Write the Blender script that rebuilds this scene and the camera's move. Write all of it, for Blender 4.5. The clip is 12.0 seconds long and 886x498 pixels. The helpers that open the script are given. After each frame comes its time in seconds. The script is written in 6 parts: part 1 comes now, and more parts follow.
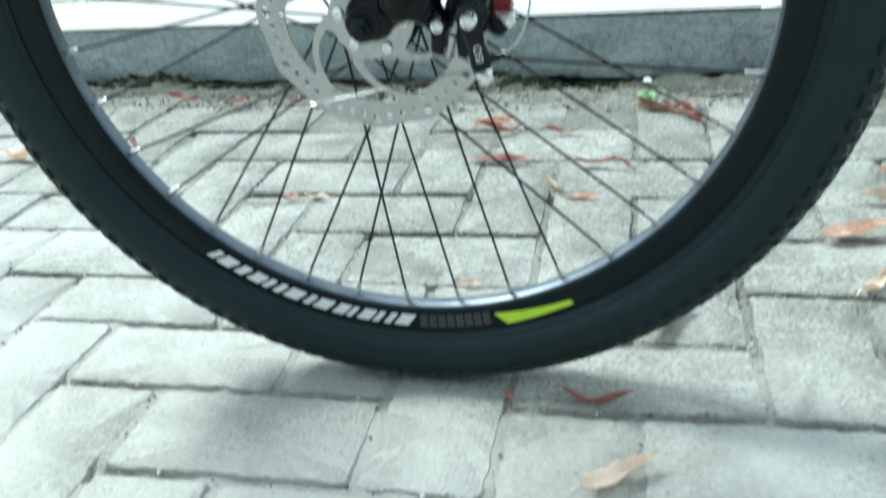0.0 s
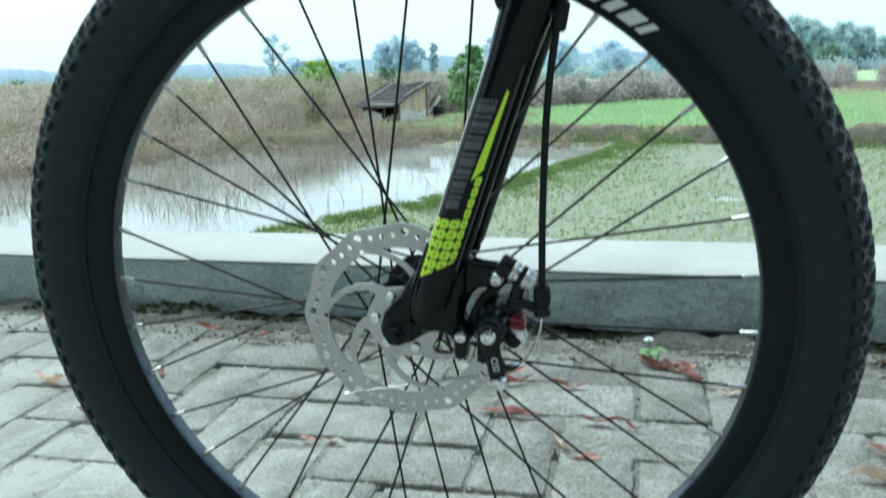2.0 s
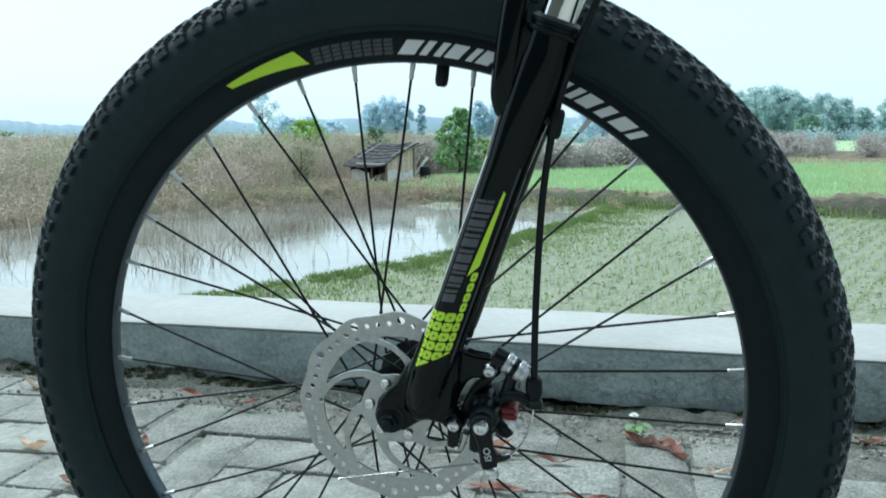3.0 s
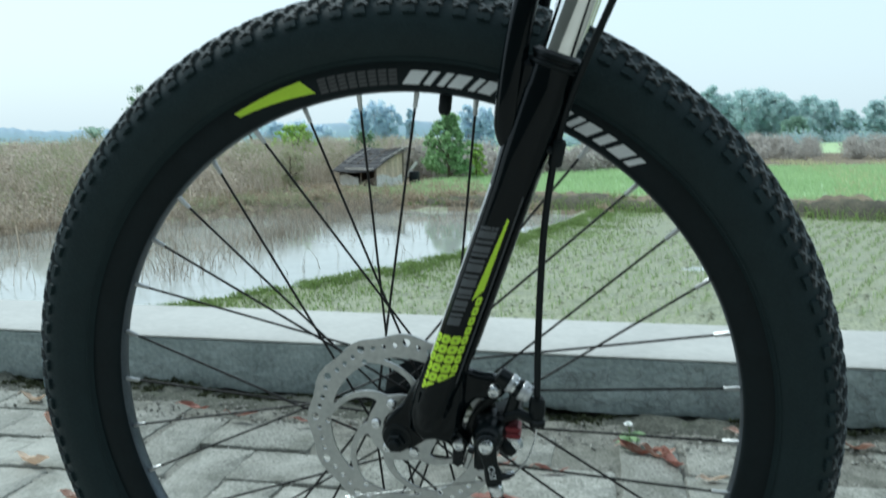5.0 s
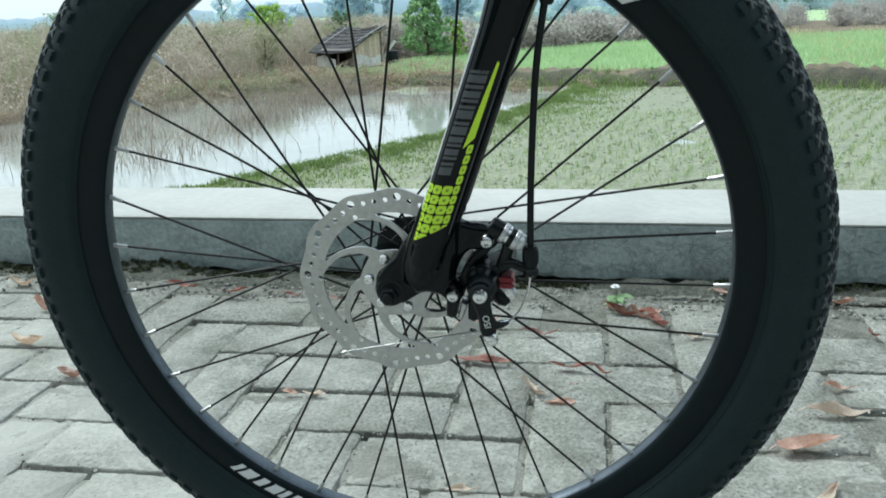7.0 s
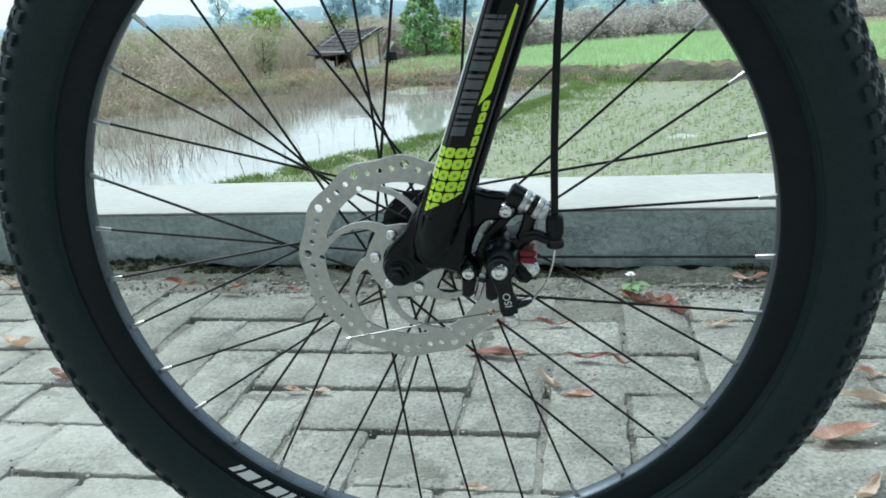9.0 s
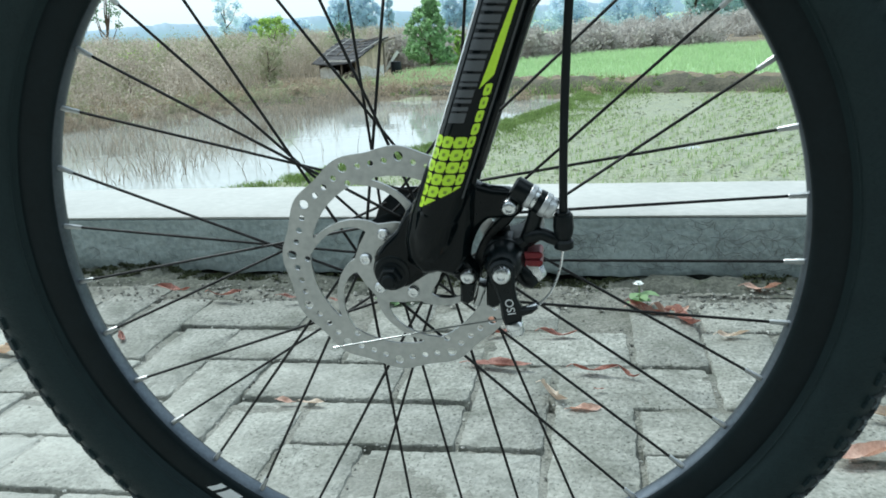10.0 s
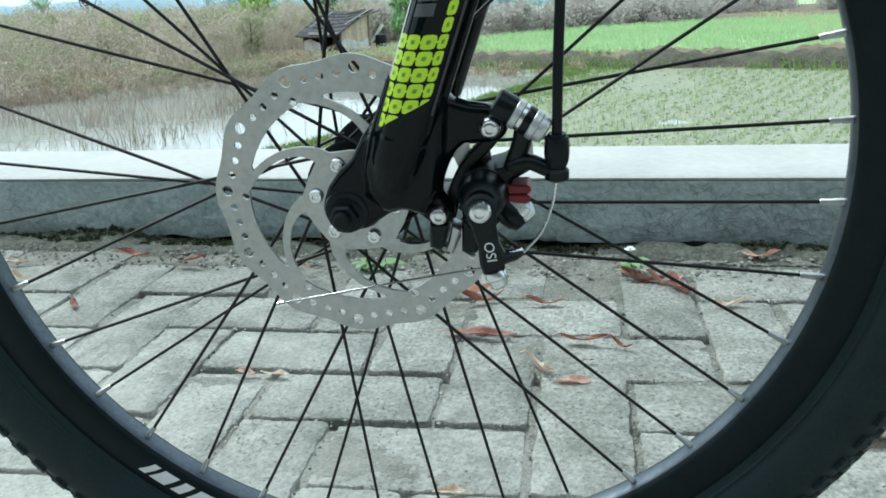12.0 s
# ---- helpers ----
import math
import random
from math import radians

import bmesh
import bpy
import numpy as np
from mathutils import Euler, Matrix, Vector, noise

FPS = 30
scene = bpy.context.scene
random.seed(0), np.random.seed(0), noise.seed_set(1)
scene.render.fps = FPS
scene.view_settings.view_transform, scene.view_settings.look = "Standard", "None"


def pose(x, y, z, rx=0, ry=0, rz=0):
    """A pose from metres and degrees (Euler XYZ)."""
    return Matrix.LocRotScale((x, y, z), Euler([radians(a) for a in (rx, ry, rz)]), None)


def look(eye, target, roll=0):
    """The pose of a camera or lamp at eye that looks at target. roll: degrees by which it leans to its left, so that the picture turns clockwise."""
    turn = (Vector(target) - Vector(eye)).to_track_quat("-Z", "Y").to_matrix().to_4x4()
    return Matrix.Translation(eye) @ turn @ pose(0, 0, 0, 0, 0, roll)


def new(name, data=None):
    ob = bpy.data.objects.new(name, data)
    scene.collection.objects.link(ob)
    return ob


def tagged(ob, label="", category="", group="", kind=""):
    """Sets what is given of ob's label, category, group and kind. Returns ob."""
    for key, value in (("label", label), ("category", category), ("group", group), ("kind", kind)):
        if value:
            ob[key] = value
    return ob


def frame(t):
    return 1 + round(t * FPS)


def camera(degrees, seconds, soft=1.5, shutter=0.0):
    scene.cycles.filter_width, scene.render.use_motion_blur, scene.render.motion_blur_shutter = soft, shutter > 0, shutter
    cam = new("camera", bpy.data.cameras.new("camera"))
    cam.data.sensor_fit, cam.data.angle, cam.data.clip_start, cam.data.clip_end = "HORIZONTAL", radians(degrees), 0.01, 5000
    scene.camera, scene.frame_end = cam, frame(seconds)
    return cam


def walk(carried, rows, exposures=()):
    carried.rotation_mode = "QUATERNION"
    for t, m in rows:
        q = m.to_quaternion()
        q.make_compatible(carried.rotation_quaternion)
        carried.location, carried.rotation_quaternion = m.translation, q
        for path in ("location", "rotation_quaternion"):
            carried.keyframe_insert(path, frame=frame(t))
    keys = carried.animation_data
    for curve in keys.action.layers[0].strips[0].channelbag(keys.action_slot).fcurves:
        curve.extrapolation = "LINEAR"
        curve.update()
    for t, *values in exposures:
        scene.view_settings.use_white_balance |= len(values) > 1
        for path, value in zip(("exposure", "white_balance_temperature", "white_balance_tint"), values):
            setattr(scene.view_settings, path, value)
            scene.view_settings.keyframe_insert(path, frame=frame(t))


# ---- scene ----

from mathutils.geometry import interpolate_bezier

# ---- camera ----
cam = camera(55.4, 12.0, soft=1.7, shutter=0.8)
ROWS = [
    (0.0, 0.1641, -0.5799, 0.4378, 13.34, -26.18, -4.94),
    (0.5, 0.1658, -0.5926, 0.4644, 12.89, -21.94, -3.98),
    (1.0, 0.1683, -0.6067, 0.4831, 12.82, -18.42, -3.22),
    (1.5, 0.1672, -0.6193, 0.5015, 12.49, -15.13, -2.45),
    (2.0, 0.1700, -0.6330, 0.5201, 12.94, -11.96, -1.86),
    (2.5, 0.1669, -0.6411, 0.5350, 12.42, -9.57, -1.31),
    (3.0, 0.1654, -0.6492, 0.5467, 11.78, -7.96, -0.52),
    (4.8, 0.1609, -0.6660, 0.5649, 11.47, -6.89, -0.75),
    (5.0, 0.1577, -0.6660, 0.5641, 11.05, -7.70, -0.84),
    (5.5, 0.1569, -0.6662, 0.5587, 10.76, -9.97, -1.24),
    (6.0, 0.1552, -0.6655, 0.5535, 10.77, -11.63, -1.69),
    (6.5, 0.1528, -0.6612, 0.5449, 10.37, -13.94, -1.99),
    (7.0, 0.1506, -0.6605, 0.5395, 10.13, -15.71, -2.37),
    (7.5, 0.1463, -0.6508, 0.5323, 10.41, -15.98, -2.79),
    (9.5, 0.1292, -0.5871, 0.4947, 10.19, -15.28, -3.60),
    (10.0, 0.1266, -0.5577, 0.4836, 10.47, -14.94, -3.15),
    (10.5, 0.1199, -0.5193, 0.4650, 9.79, -16.44, -3.22),
    (11.0, 0.1187, -0.4961, 0.4516, 9.97, -16.12, -2.82),
    (11.5, 0.1192, -0.4795, 0.4422, 9.30, -16.61, -3.07),
    (12.0, 0.1191, -0.4701, 0.4368, 9.47, -16.60, -2.57),
]
EXPOSURES = [(t, stops, warm, tint) for t, stops, warm, tint in ((0.0, 1.34, 5660, -4), (0.5, 1.27, 5680, -6), (1.0, 1.18, 5570, -6), (1.5, 0.96, 5510, -6), (2.5, 0.71, 5460, -5), (3.0, 0.67, 5440, -4), (5.0, 0.49, 5580, -3), (6.5, 0.65, 5780, -1), (7.5, 0.71, 5790, -1), (9.5, 0.79, 5710, -2), (12.0, 0.88, 5650, -3))]
walk(cam, [(t, pose(x, y, z, 90 + pitch, 0, yaw) @ pose(0, 0, 0, 0, 0, roll)) for t, x, y, z, yaw, pitch, roll in ROWS], EXPOSURES)

# ---- world and sun: bright hazy sky ----
SUN_UP, SUN_TURN = 55.0, -62.0
world = bpy.data.worlds.new("world")
scene.world = world
world.use_nodes = True
wn, wl = world.node_tree.nodes, world.node_tree.links
wn.clear()
sky = wn.new("ShaderNodeTexSky")
sky.sky_type, sky.sun_disc = "NISHITA", False
sky.sun_elevation, sky.sun_rotation = radians(SUN_UP), radians(SUN_TURN)
sky.air_density, sky.dust_density, sky.ozone_density = 1.0, 4.0, 1.0
haze = wn.new("ShaderNodeMix")
haze.data_type = "RGBA"
haze.inputs[0].default_value = 0.67
haze.inputs[7].default_value = (8.95, 9.38, 9.55, 1)
back = wn.new("ShaderNodeBackground")
back.inputs["Strength"].default_value = 0.090
wout = wn.new("ShaderNodeOutputWorld")
wl.new(sky.outputs[0], haze.inputs[6])
wl.new(haze.outputs[2], back.inputs["Color"])
wl.new(back.outputs[0], wout.inputs[0])
sun = new("sun", bpy.data.lights.new("sun", "SUN"))
sun.data.energy, sun.data.angle, sun.data.color = 1.75, radians(16), (1.0, 0.96, 0.9)
sun.matrix_world = look((30 * math.sin(radians(SUN_TURN)), 30 * math.cos(radians(SUN_TURN)), 30 * math.tan(radians(SUN_UP))), (0, 0, 0))


# ---- materials ----
def surf(name, dark, light, scale=20.0, rough=0.6, metal=0.0, bump=0.0, bump_scale=200.0, spots=0.0, spots_scale=300.0, spots_colour=(0.05, 0.05, 0.05), vary=0.0, spec=0.5, rough_vary=0.1, stretch=(1, 1, 1), islands=False, coat=0.0, thin=0.0, grain=0.45, sheen=0.0, dust=None, turn=0.0):
    """A surface of two tones mixed by coarse and fine noise, with fine relief, specks and a tone that changes from piece to piece."""
    m = bpy.data.materials.new(name)
    m.use_nodes = True
    n, l = m.node_tree.nodes, m.node_tree.links
    p = n["Principled BSDF"]
    p.inputs["Metallic"].default_value = metal
    p.inputs["Specular IOR Level"].default_value = spec
    p.inputs["Coat Weight"].default_value = coat
    p.inputs["Sheen Weight"].default_value = sheen
    p.inputs["Sheen Roughness"].default_value = 0.25
    p.inputs["Sheen Tint"].default_value = (0.6, 0.86, 1.0, 1)
    co = n.new("ShaderNodeTexCoord")
    mp = n.new("ShaderNodeMapping")
    mp.inputs["Scale"].default_value = stretch
    mp.inputs["Rotation"].default_value = (0, 0, radians(turn))
    l.new(co.outputs["Object"], mp.inputs[0])
    info = n.new("ShaderNodeObjectInfo")
    if vary > 0:
        off = n.new("ShaderNodeVectorMath")
        off.operation = "SCALE"
        off.inputs[0].default_value = (7.3, 3.1, 5.7)
        l.new(info.outputs["Random"], off.inputs["Scale"])
        l.new(off.outputs[0], mp.inputs["Location"])
    a, b = n.new("ShaderNodeTexNoise"), n.new("ShaderNodeTexNoise")
    a.inputs["Scale"].default_value, a.inputs["Detail"].default_value = scale, 5
    b.inputs["Scale"].default_value, b.inputs["Detail"].default_value = scale * 9, 4
    l.new(mp.outputs[0], a.inputs["Vector"])
    l.new(mp.outputs[0], b.inputs["Vector"])
    mixv = n.new("ShaderNodeMath")
    mixv.operation = "MULTIPLY_ADD"
    mixv.inputs[1].default_value = grain
    l.new(b.outputs[0], mixv.inputs[0])
    half = n.new("ShaderNodeMath")
    half.operation = "MULTIPLY"
    half.inputs[1].default_value = 1 - grain
    l.new(a.outputs[0], half.inputs[0])
    l.new(half.outputs[0], mixv.inputs[2])
    ramp = n.new("ShaderNodeValToRGB")
    ramp.color_ramp.elements[0].position, ramp.color_ramp.elements[1].position = 0.34, 0.66
    ramp.color_ramp.elements[0].color, ramp.color_ramp.elements[1].color = (*dark, 1), (*light, 1)
    l.new(mixv.outputs[0], ramp.inputs[0])
    colour = ramp.outputs[0]
    if spots > 0:
        s = n.new("ShaderNodeTexNoise")
        s.inputs["Scale"].default_value, s.inputs["Detail"].default_value = spots_scale, 2
        l.new(mp.outputs[0], s.inputs["Vector"])
        r = n.new("ShaderNodeValToRGB")
        r.color_ramp.elements[0].position, r.color_ramp.elements[1].position = 0.60, 0.70
        l.new(s.outputs[0], r.inputs[0])
        amount = n.new("ShaderNodeMath")
        amount.operation = "MULTIPLY"
        amount.inputs[1].default_value = spots
        l.new(r.outputs[0], amount.inputs[0])
        mx = n.new("ShaderNodeMix")
        mx.data_type = "RGBA"
        mx.inputs[7].default_value = (*spots_colour, 1)
        l.new(amount.outputs[0], mx.inputs[0])
        l.new(colour, mx.inputs[6])
        colour = mx.outputs[2]
    if vary > 0:
        hsv = n.new("ShaderNodeHueSaturation")
        rng = n.new("ShaderNodeMapRange")
        rng.inputs["To Min"].default_value, rng.inputs["To Max"].default_value = 1 - vary, 1 + vary
        if islands:
            geo = n.new("ShaderNodeNewGeometry")
            l.new(geo.outputs["Random Per Island"], rng.inputs["Value"])
        else:
            l.new(info.outputs["Random"], rng.inputs["Value"])
        l.new(rng.outputs[0], hsv.inputs["Value"])
        l.new(colour, hsv.inputs["Color"])
        colour = hsv.outputs[0]
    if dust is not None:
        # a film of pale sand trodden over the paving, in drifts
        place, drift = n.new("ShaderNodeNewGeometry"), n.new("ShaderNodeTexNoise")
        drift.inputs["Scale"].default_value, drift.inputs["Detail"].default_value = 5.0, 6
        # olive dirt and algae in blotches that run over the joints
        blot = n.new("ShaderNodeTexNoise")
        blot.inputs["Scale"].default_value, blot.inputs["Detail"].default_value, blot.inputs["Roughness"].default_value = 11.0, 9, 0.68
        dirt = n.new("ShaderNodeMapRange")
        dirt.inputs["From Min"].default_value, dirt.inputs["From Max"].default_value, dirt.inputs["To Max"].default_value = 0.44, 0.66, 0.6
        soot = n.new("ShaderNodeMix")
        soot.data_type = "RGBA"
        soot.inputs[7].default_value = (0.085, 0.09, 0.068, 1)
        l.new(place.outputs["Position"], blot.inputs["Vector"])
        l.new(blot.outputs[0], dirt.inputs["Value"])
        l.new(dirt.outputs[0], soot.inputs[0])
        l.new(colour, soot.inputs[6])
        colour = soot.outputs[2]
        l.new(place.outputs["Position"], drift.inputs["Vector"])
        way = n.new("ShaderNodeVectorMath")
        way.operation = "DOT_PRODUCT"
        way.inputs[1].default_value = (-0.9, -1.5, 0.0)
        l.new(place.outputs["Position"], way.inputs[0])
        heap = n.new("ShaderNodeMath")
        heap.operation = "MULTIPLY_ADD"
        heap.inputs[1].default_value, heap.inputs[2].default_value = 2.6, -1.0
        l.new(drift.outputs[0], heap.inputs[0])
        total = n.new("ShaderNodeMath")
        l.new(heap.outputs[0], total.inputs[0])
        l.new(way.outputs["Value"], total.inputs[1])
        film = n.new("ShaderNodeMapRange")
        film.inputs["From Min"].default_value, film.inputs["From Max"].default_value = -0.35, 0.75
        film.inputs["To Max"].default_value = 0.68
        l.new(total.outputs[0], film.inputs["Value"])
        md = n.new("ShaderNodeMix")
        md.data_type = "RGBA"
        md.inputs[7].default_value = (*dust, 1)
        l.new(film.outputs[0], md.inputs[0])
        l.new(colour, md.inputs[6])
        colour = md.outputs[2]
    l.new(colour, p.inputs["Base Color"])
    rr = n.new("ShaderNodeMapRange")
    rr.inputs["To Min"].default_value, rr.inputs["To Max"].default_value = max(0.02, rough - rough_vary), min(1, rough + rough_vary)
    l.new(a.outputs[0], rr.inputs["Value"])
    l.new(rr.outputs[0], p.inputs["Roughness"])
    if bump > 0:
        c = n.new("ShaderNodeTexNoise")
        c.inputs["Scale"].default_value, c.inputs["Detail"].default_value = bump_scale, 5
        l.new(mp.outputs[0], c.inputs["Vector"])
        bm_ = n.new("ShaderNodeBump")
        bm_.inputs["Strength"].default_value, bm_.inputs["Distance"].default_value = bump, 0.6 / bump_scale
        l.new(c.outputs[0], bm_.inputs["Height"])
        l.new(bm_.outputs[0], p.inputs["Normal"])
    if thin > 0:
        tr = n.new("ShaderNodeBsdfTranslucent")
        l.new(colour, tr.inputs["Color"])
        mix = n.new("ShaderNodeMixShader")
        mix.inputs[0].default_value = thin
        l.new(p.outputs[0], mix.inputs[1])
        l.new(tr.outputs[0], mix.inputs[2])
        l.new(mix.outputs[0], n["Material Output"].inputs["Surface"])
    return m


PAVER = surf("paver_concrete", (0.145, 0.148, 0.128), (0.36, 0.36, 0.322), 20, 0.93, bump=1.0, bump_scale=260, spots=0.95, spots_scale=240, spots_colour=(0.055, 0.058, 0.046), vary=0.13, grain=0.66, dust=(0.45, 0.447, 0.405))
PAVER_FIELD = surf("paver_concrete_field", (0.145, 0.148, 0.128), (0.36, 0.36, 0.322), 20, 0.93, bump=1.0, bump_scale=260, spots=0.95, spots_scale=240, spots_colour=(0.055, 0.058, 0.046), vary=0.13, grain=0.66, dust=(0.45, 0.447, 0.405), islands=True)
SAND = surf("joint_sand", (0.06, 0.062, 0.05), (0.27, 0.265, 0.23), 30, 0.95, bump=1.0, bump_scale=220, spots=0.6, spots_scale=120, spots_colour=(0.06, 0.064, 0.048), grain=0.6, dust=(0.405, 0.402, 0.365))
SOIL = surf("kerb_soil", (0.025, 0.028, 0.02), (0.125, 0.128, 0.105), 16, 0.97, bump=1.0, bump_scale=110, spots=0.65, spots_scale=26, spots_colour=(0.04, 0.05, 0.028), grain=0.6)
RUBBER = surf("tyre_rubber", (0.0074, 0.0168, 0.0192), (0.0138, 0.0265, 0.0287), 60, 0.62, bump=0.25, bump_scale=900, spec=0.25, sheen=0.05)
KNOB = surf("tread_rubber", (0.034, 0.044, 0.048), (0.125, 0.135, 0.137), 45, 0.7, bump=0.5, bump_scale=700, spec=0.3, sheen=0.35)
RIM = surf("rim_black", (0.0045, 0.0088, 0.0105), (0.0078, 0.0135, 0.0160), 40, 0.4, bump=0.05, bump_scale=600, spec=0.14)
RIM_BED = surf("rim_bed_grey", (0.085, 0.1, 0.118), (0.14, 0.158, 0.18), 40, 0.42, metal=1.0, bump=0.05, bump_scale=600)
SPOKE = surf("spoke_black", (0.006, 0.006, 0.006), (0.010, 0.010, 0.010), 50, 0.5, spec=0.3)
GLOSS = surf("fork_gloss_black", (0.0016, 0.0032, 0.0040), (0.0030, 0.0052, 0.0062), 30, 0.06, rough_vary=0.03, spec=0.17)
BLACK = surf("cast_black", (0.0026, 0.0048, 0.0058), (0.0046, 0.0078, 0.0092), 60, 0.3, bump=0.12, bump_scale=900, spec=0.22)
PLASTIC = surf("cable_black", (0.0028, 0.0050, 0.0060), (0.0050, 0.0080, 0.0095), 60, 0.4, spec=0.2)
STEEL = surf("brushed_steel", (0.33, 0.34, 0.34), (0.47, 0.475, 0.47), 25, 0.34, metal=1.0, rough_vary=0.14, bump=0.15, bump_scale=800)
CHROME = surf("chrome", (0.72, 0.72, 0.70), (0.85, 0.85, 0.83), 10, 0.09, metal=1.0, rough_vary=0.04)
ZINC = surf("zinc_bolt", (0.6, 0.61, 0.62), (0.78, 0.79, 0.8), 200, 0.28, metal=1.0)
NIPPLE = surf("nipple_nickel", (0.45, 0.46, 0.46), (0.55, 0.56, 0.56), 300, 0.42, metal=1.0)
WASHER = surf("pale_washer", (0.5, 0.51, 0.52), (0.62, 0.63, 0.64), 200, 0.4, metal=0.6)
RED = surf("red_anodised", (0.12, 0.01, 0.016), (0.19, 0.014, 0.022), 100, 0.4, metal=0.4)
LIME = surf("lime_vinyl", (0.5, 0.74, 0.02), (0.58, 0.83, 0.03), 60, 0.4)
LIME_DULL = surf("olive_lime_vinyl", (0.16, 0.27, 0.02), (0.2, 0.33, 0.025), 60, 0.4)
WHITE_VINYL = surf("white_vinyl", (0.66, 0.67, 0.68), (0.78, 0.79, 0.8), 80, 0.4)
GREY_VINYL = surf("grey_vinyl", (0.058, 0.063, 0.069), (0.078, 0.084, 0.091), 80, 0.4)
DARK_VINYL = surf("dark_grey_vinyl", (0.035, 0.037, 0.04), (0.05, 0.052, 0.056), 80, 0.4)
PLASTER = surf("grey_plaster", (0.225, 0.268, 0.26), (0.42, 0.47, 0.455), 11, 0.8, bump=0.5, bump_scale=45, spots=0.55, spots_scale=22, spots_colour=(0.19, 0.222, 0.22), grain=0.5)
CAP = surf("pale_cement_cap", (0.36, 0.36, 0.34), (0.45, 0.45, 0.425), 6, 0.75, bump=0.25, bump_scale=90)
CRACK = surf("crack_dark", (0.13, 0.135, 0.13), (0.2, 0.205, 0.2), 60, 0.95)
MUD = surf("paddy_mud", (0.138, 0.156, 0.083), (0.34, 0.357, 0.24), 3.2, 0.5, bump=1.0, bump_scale=9, rough_vary=0.35, spec=0.4, spots=0.5, spots_scale=3.2, spots_colour=(0.17, 0.2, 0.1), stretch=(1.5, 0.9, 1), turn=25)
BANK = surf("grass_bank", (0.07, 0.1, 0.03), (0.19, 0.235, 0.08), 5.0, 0.95, bump=1.0, bump_scale=14, spots=0.4, spots_scale=4, spots_colour=(0.24, 0.19, 0.11))
BANK_SHADED_SOIL = surf("shaded_bank_soil", (0.035, 0.034, 0.024), (0.13, 0.118, 0.08), 3.0, 0.95, bump=1.0, bump_scale=18, spots=0.7, spots_scale=4, spots_colour=(0.07, 0.1, 0.035))
ROOF_EDGE = surf("bleached_batten", (0.4, 0.38, 0.35), (0.6, 0.58, 0.54), 8, 0.9)
LIME_MID = surf("deep_lime_vinyl", (0.17, 0.3, 0.012), (0.22, 0.36, 0.016), 60, 0.4)
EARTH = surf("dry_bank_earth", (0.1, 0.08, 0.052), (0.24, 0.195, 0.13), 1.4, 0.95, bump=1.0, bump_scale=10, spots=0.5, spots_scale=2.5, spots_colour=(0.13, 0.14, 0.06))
CROP = surf("young_rice", (0.34, 0.49, 0.27), (0.43, 0.58, 0.34), 0.8, 0.9, bump=1.0, bump_scale=12, spots=0.3, spots_scale=0.35, spots_colour=(0.44, 0.56, 0.28))
PLAIN = surf("far_meadow", (0.34, 0.46, 0.25), (0.43, 0.54, 0.31), 0.2, 0.95, spec=0.1)
BLADE_GREEN = surf("seedling_green", (0.25, 0.345, 0.14), (0.42, 0.51, 0.25), 3, 0.7, vary=0.3, islands=True, thin=0.45)
CROP_BLADE = surf("rice_blade", (0.37, 0.5, 0.26), (0.47, 0.6, 0.34), 0.6, 0.9, spec=0.08, vary=0.1, islands=True, thin=0.5)
BANK_BLADE = surf("bank_grass_blade", (0.135, 0.205, 0.055), (0.29, 0.38, 0.135), 3, 0.7, vary=0.35, islands=True, thin=0.45)
DRY = surf("dry_reed", (0.33, 0.265, 0.175), (0.54, 0.45, 0.31), 1.2, 0.9, vary=0.4, islands=True, thin=0.35)
REED = surf("grey_reed", (0.19, 0.16, 0.125), (0.37, 0.315, 0.25), 1.2, 0.9, vary=0.4, islands=True, thin=0.3)
DRY_GREY = surf("dry_twig", (0.42, 0.37, 0.305), (0.58, 0.52, 0.44), 0.5, 0.95, spec=0.05, vary=0.1, islands=True, thin=0.6)
OLIVE = surf("olive_scrub", (0.3, 0.315, 0.19), (0.44, 0.45, 0.295), 0.8, 0.9, vary=0.15, islands=True, thin=0.4)
LEAF_DARK = surf("leaf_deep_green", (0.1, 0.2, 0.09), (0.18, 0.3, 0.14), 2, 0.6, vary=0.4, islands=True, thin=0.4)
LEAF_FRESH = surf("leaf_fresh_green", (0.3, 0.46, 0.09), (0.47, 0.63, 0.19), 2, 0.6, vary=0.3, islands=True, thin=0.45)
# distance haze is mixed into the next five leaf and hill colours
LEAF_HAZED = surf("leaf_hazed", (0.63, 0.74, 0.82), (0.69, 0.79, 0.86), 0.1, 0.95, spec=0.05, vary=0.05, islands=True, thin=0.65)
WOOD_HAZED = surf("leaf_wood_hazed", (0.61, 0.73, 0.73), (0.67, 0.78, 0.77), 0.1, 0.95, spec=0.05, vary=0.06, islands=True, thin=0.7)
SCRUB_HAZED = surf("scrub_leaf_hazed", (0.4, 0.5, 0.54), (0.47, 0.57, 0.61), 0.1, 0.95, spec=0.05, vary=0.06, islands=True, thin=0.5)
LEAF_HAZED_GREEN = surf("leaf_hazed_green", (0.32, 0.45, 0.37), (0.4, 0.53, 0.43), 0.1, 0.95, spec=0.05, vary=0.06, islands=True, thin=0.5)
HILL_HAZED = surf("hill_hazed", (0.45, 0.56, 0.68), (0.52, 0.62, 0.73), 0.004, 1.0, spec=0.0)
BARK = surf("bark", (0.07, 0.05, 0.035), (0.15, 0.115, 0.08), 8, 0.95, bump=0.8, bump_scale=30)
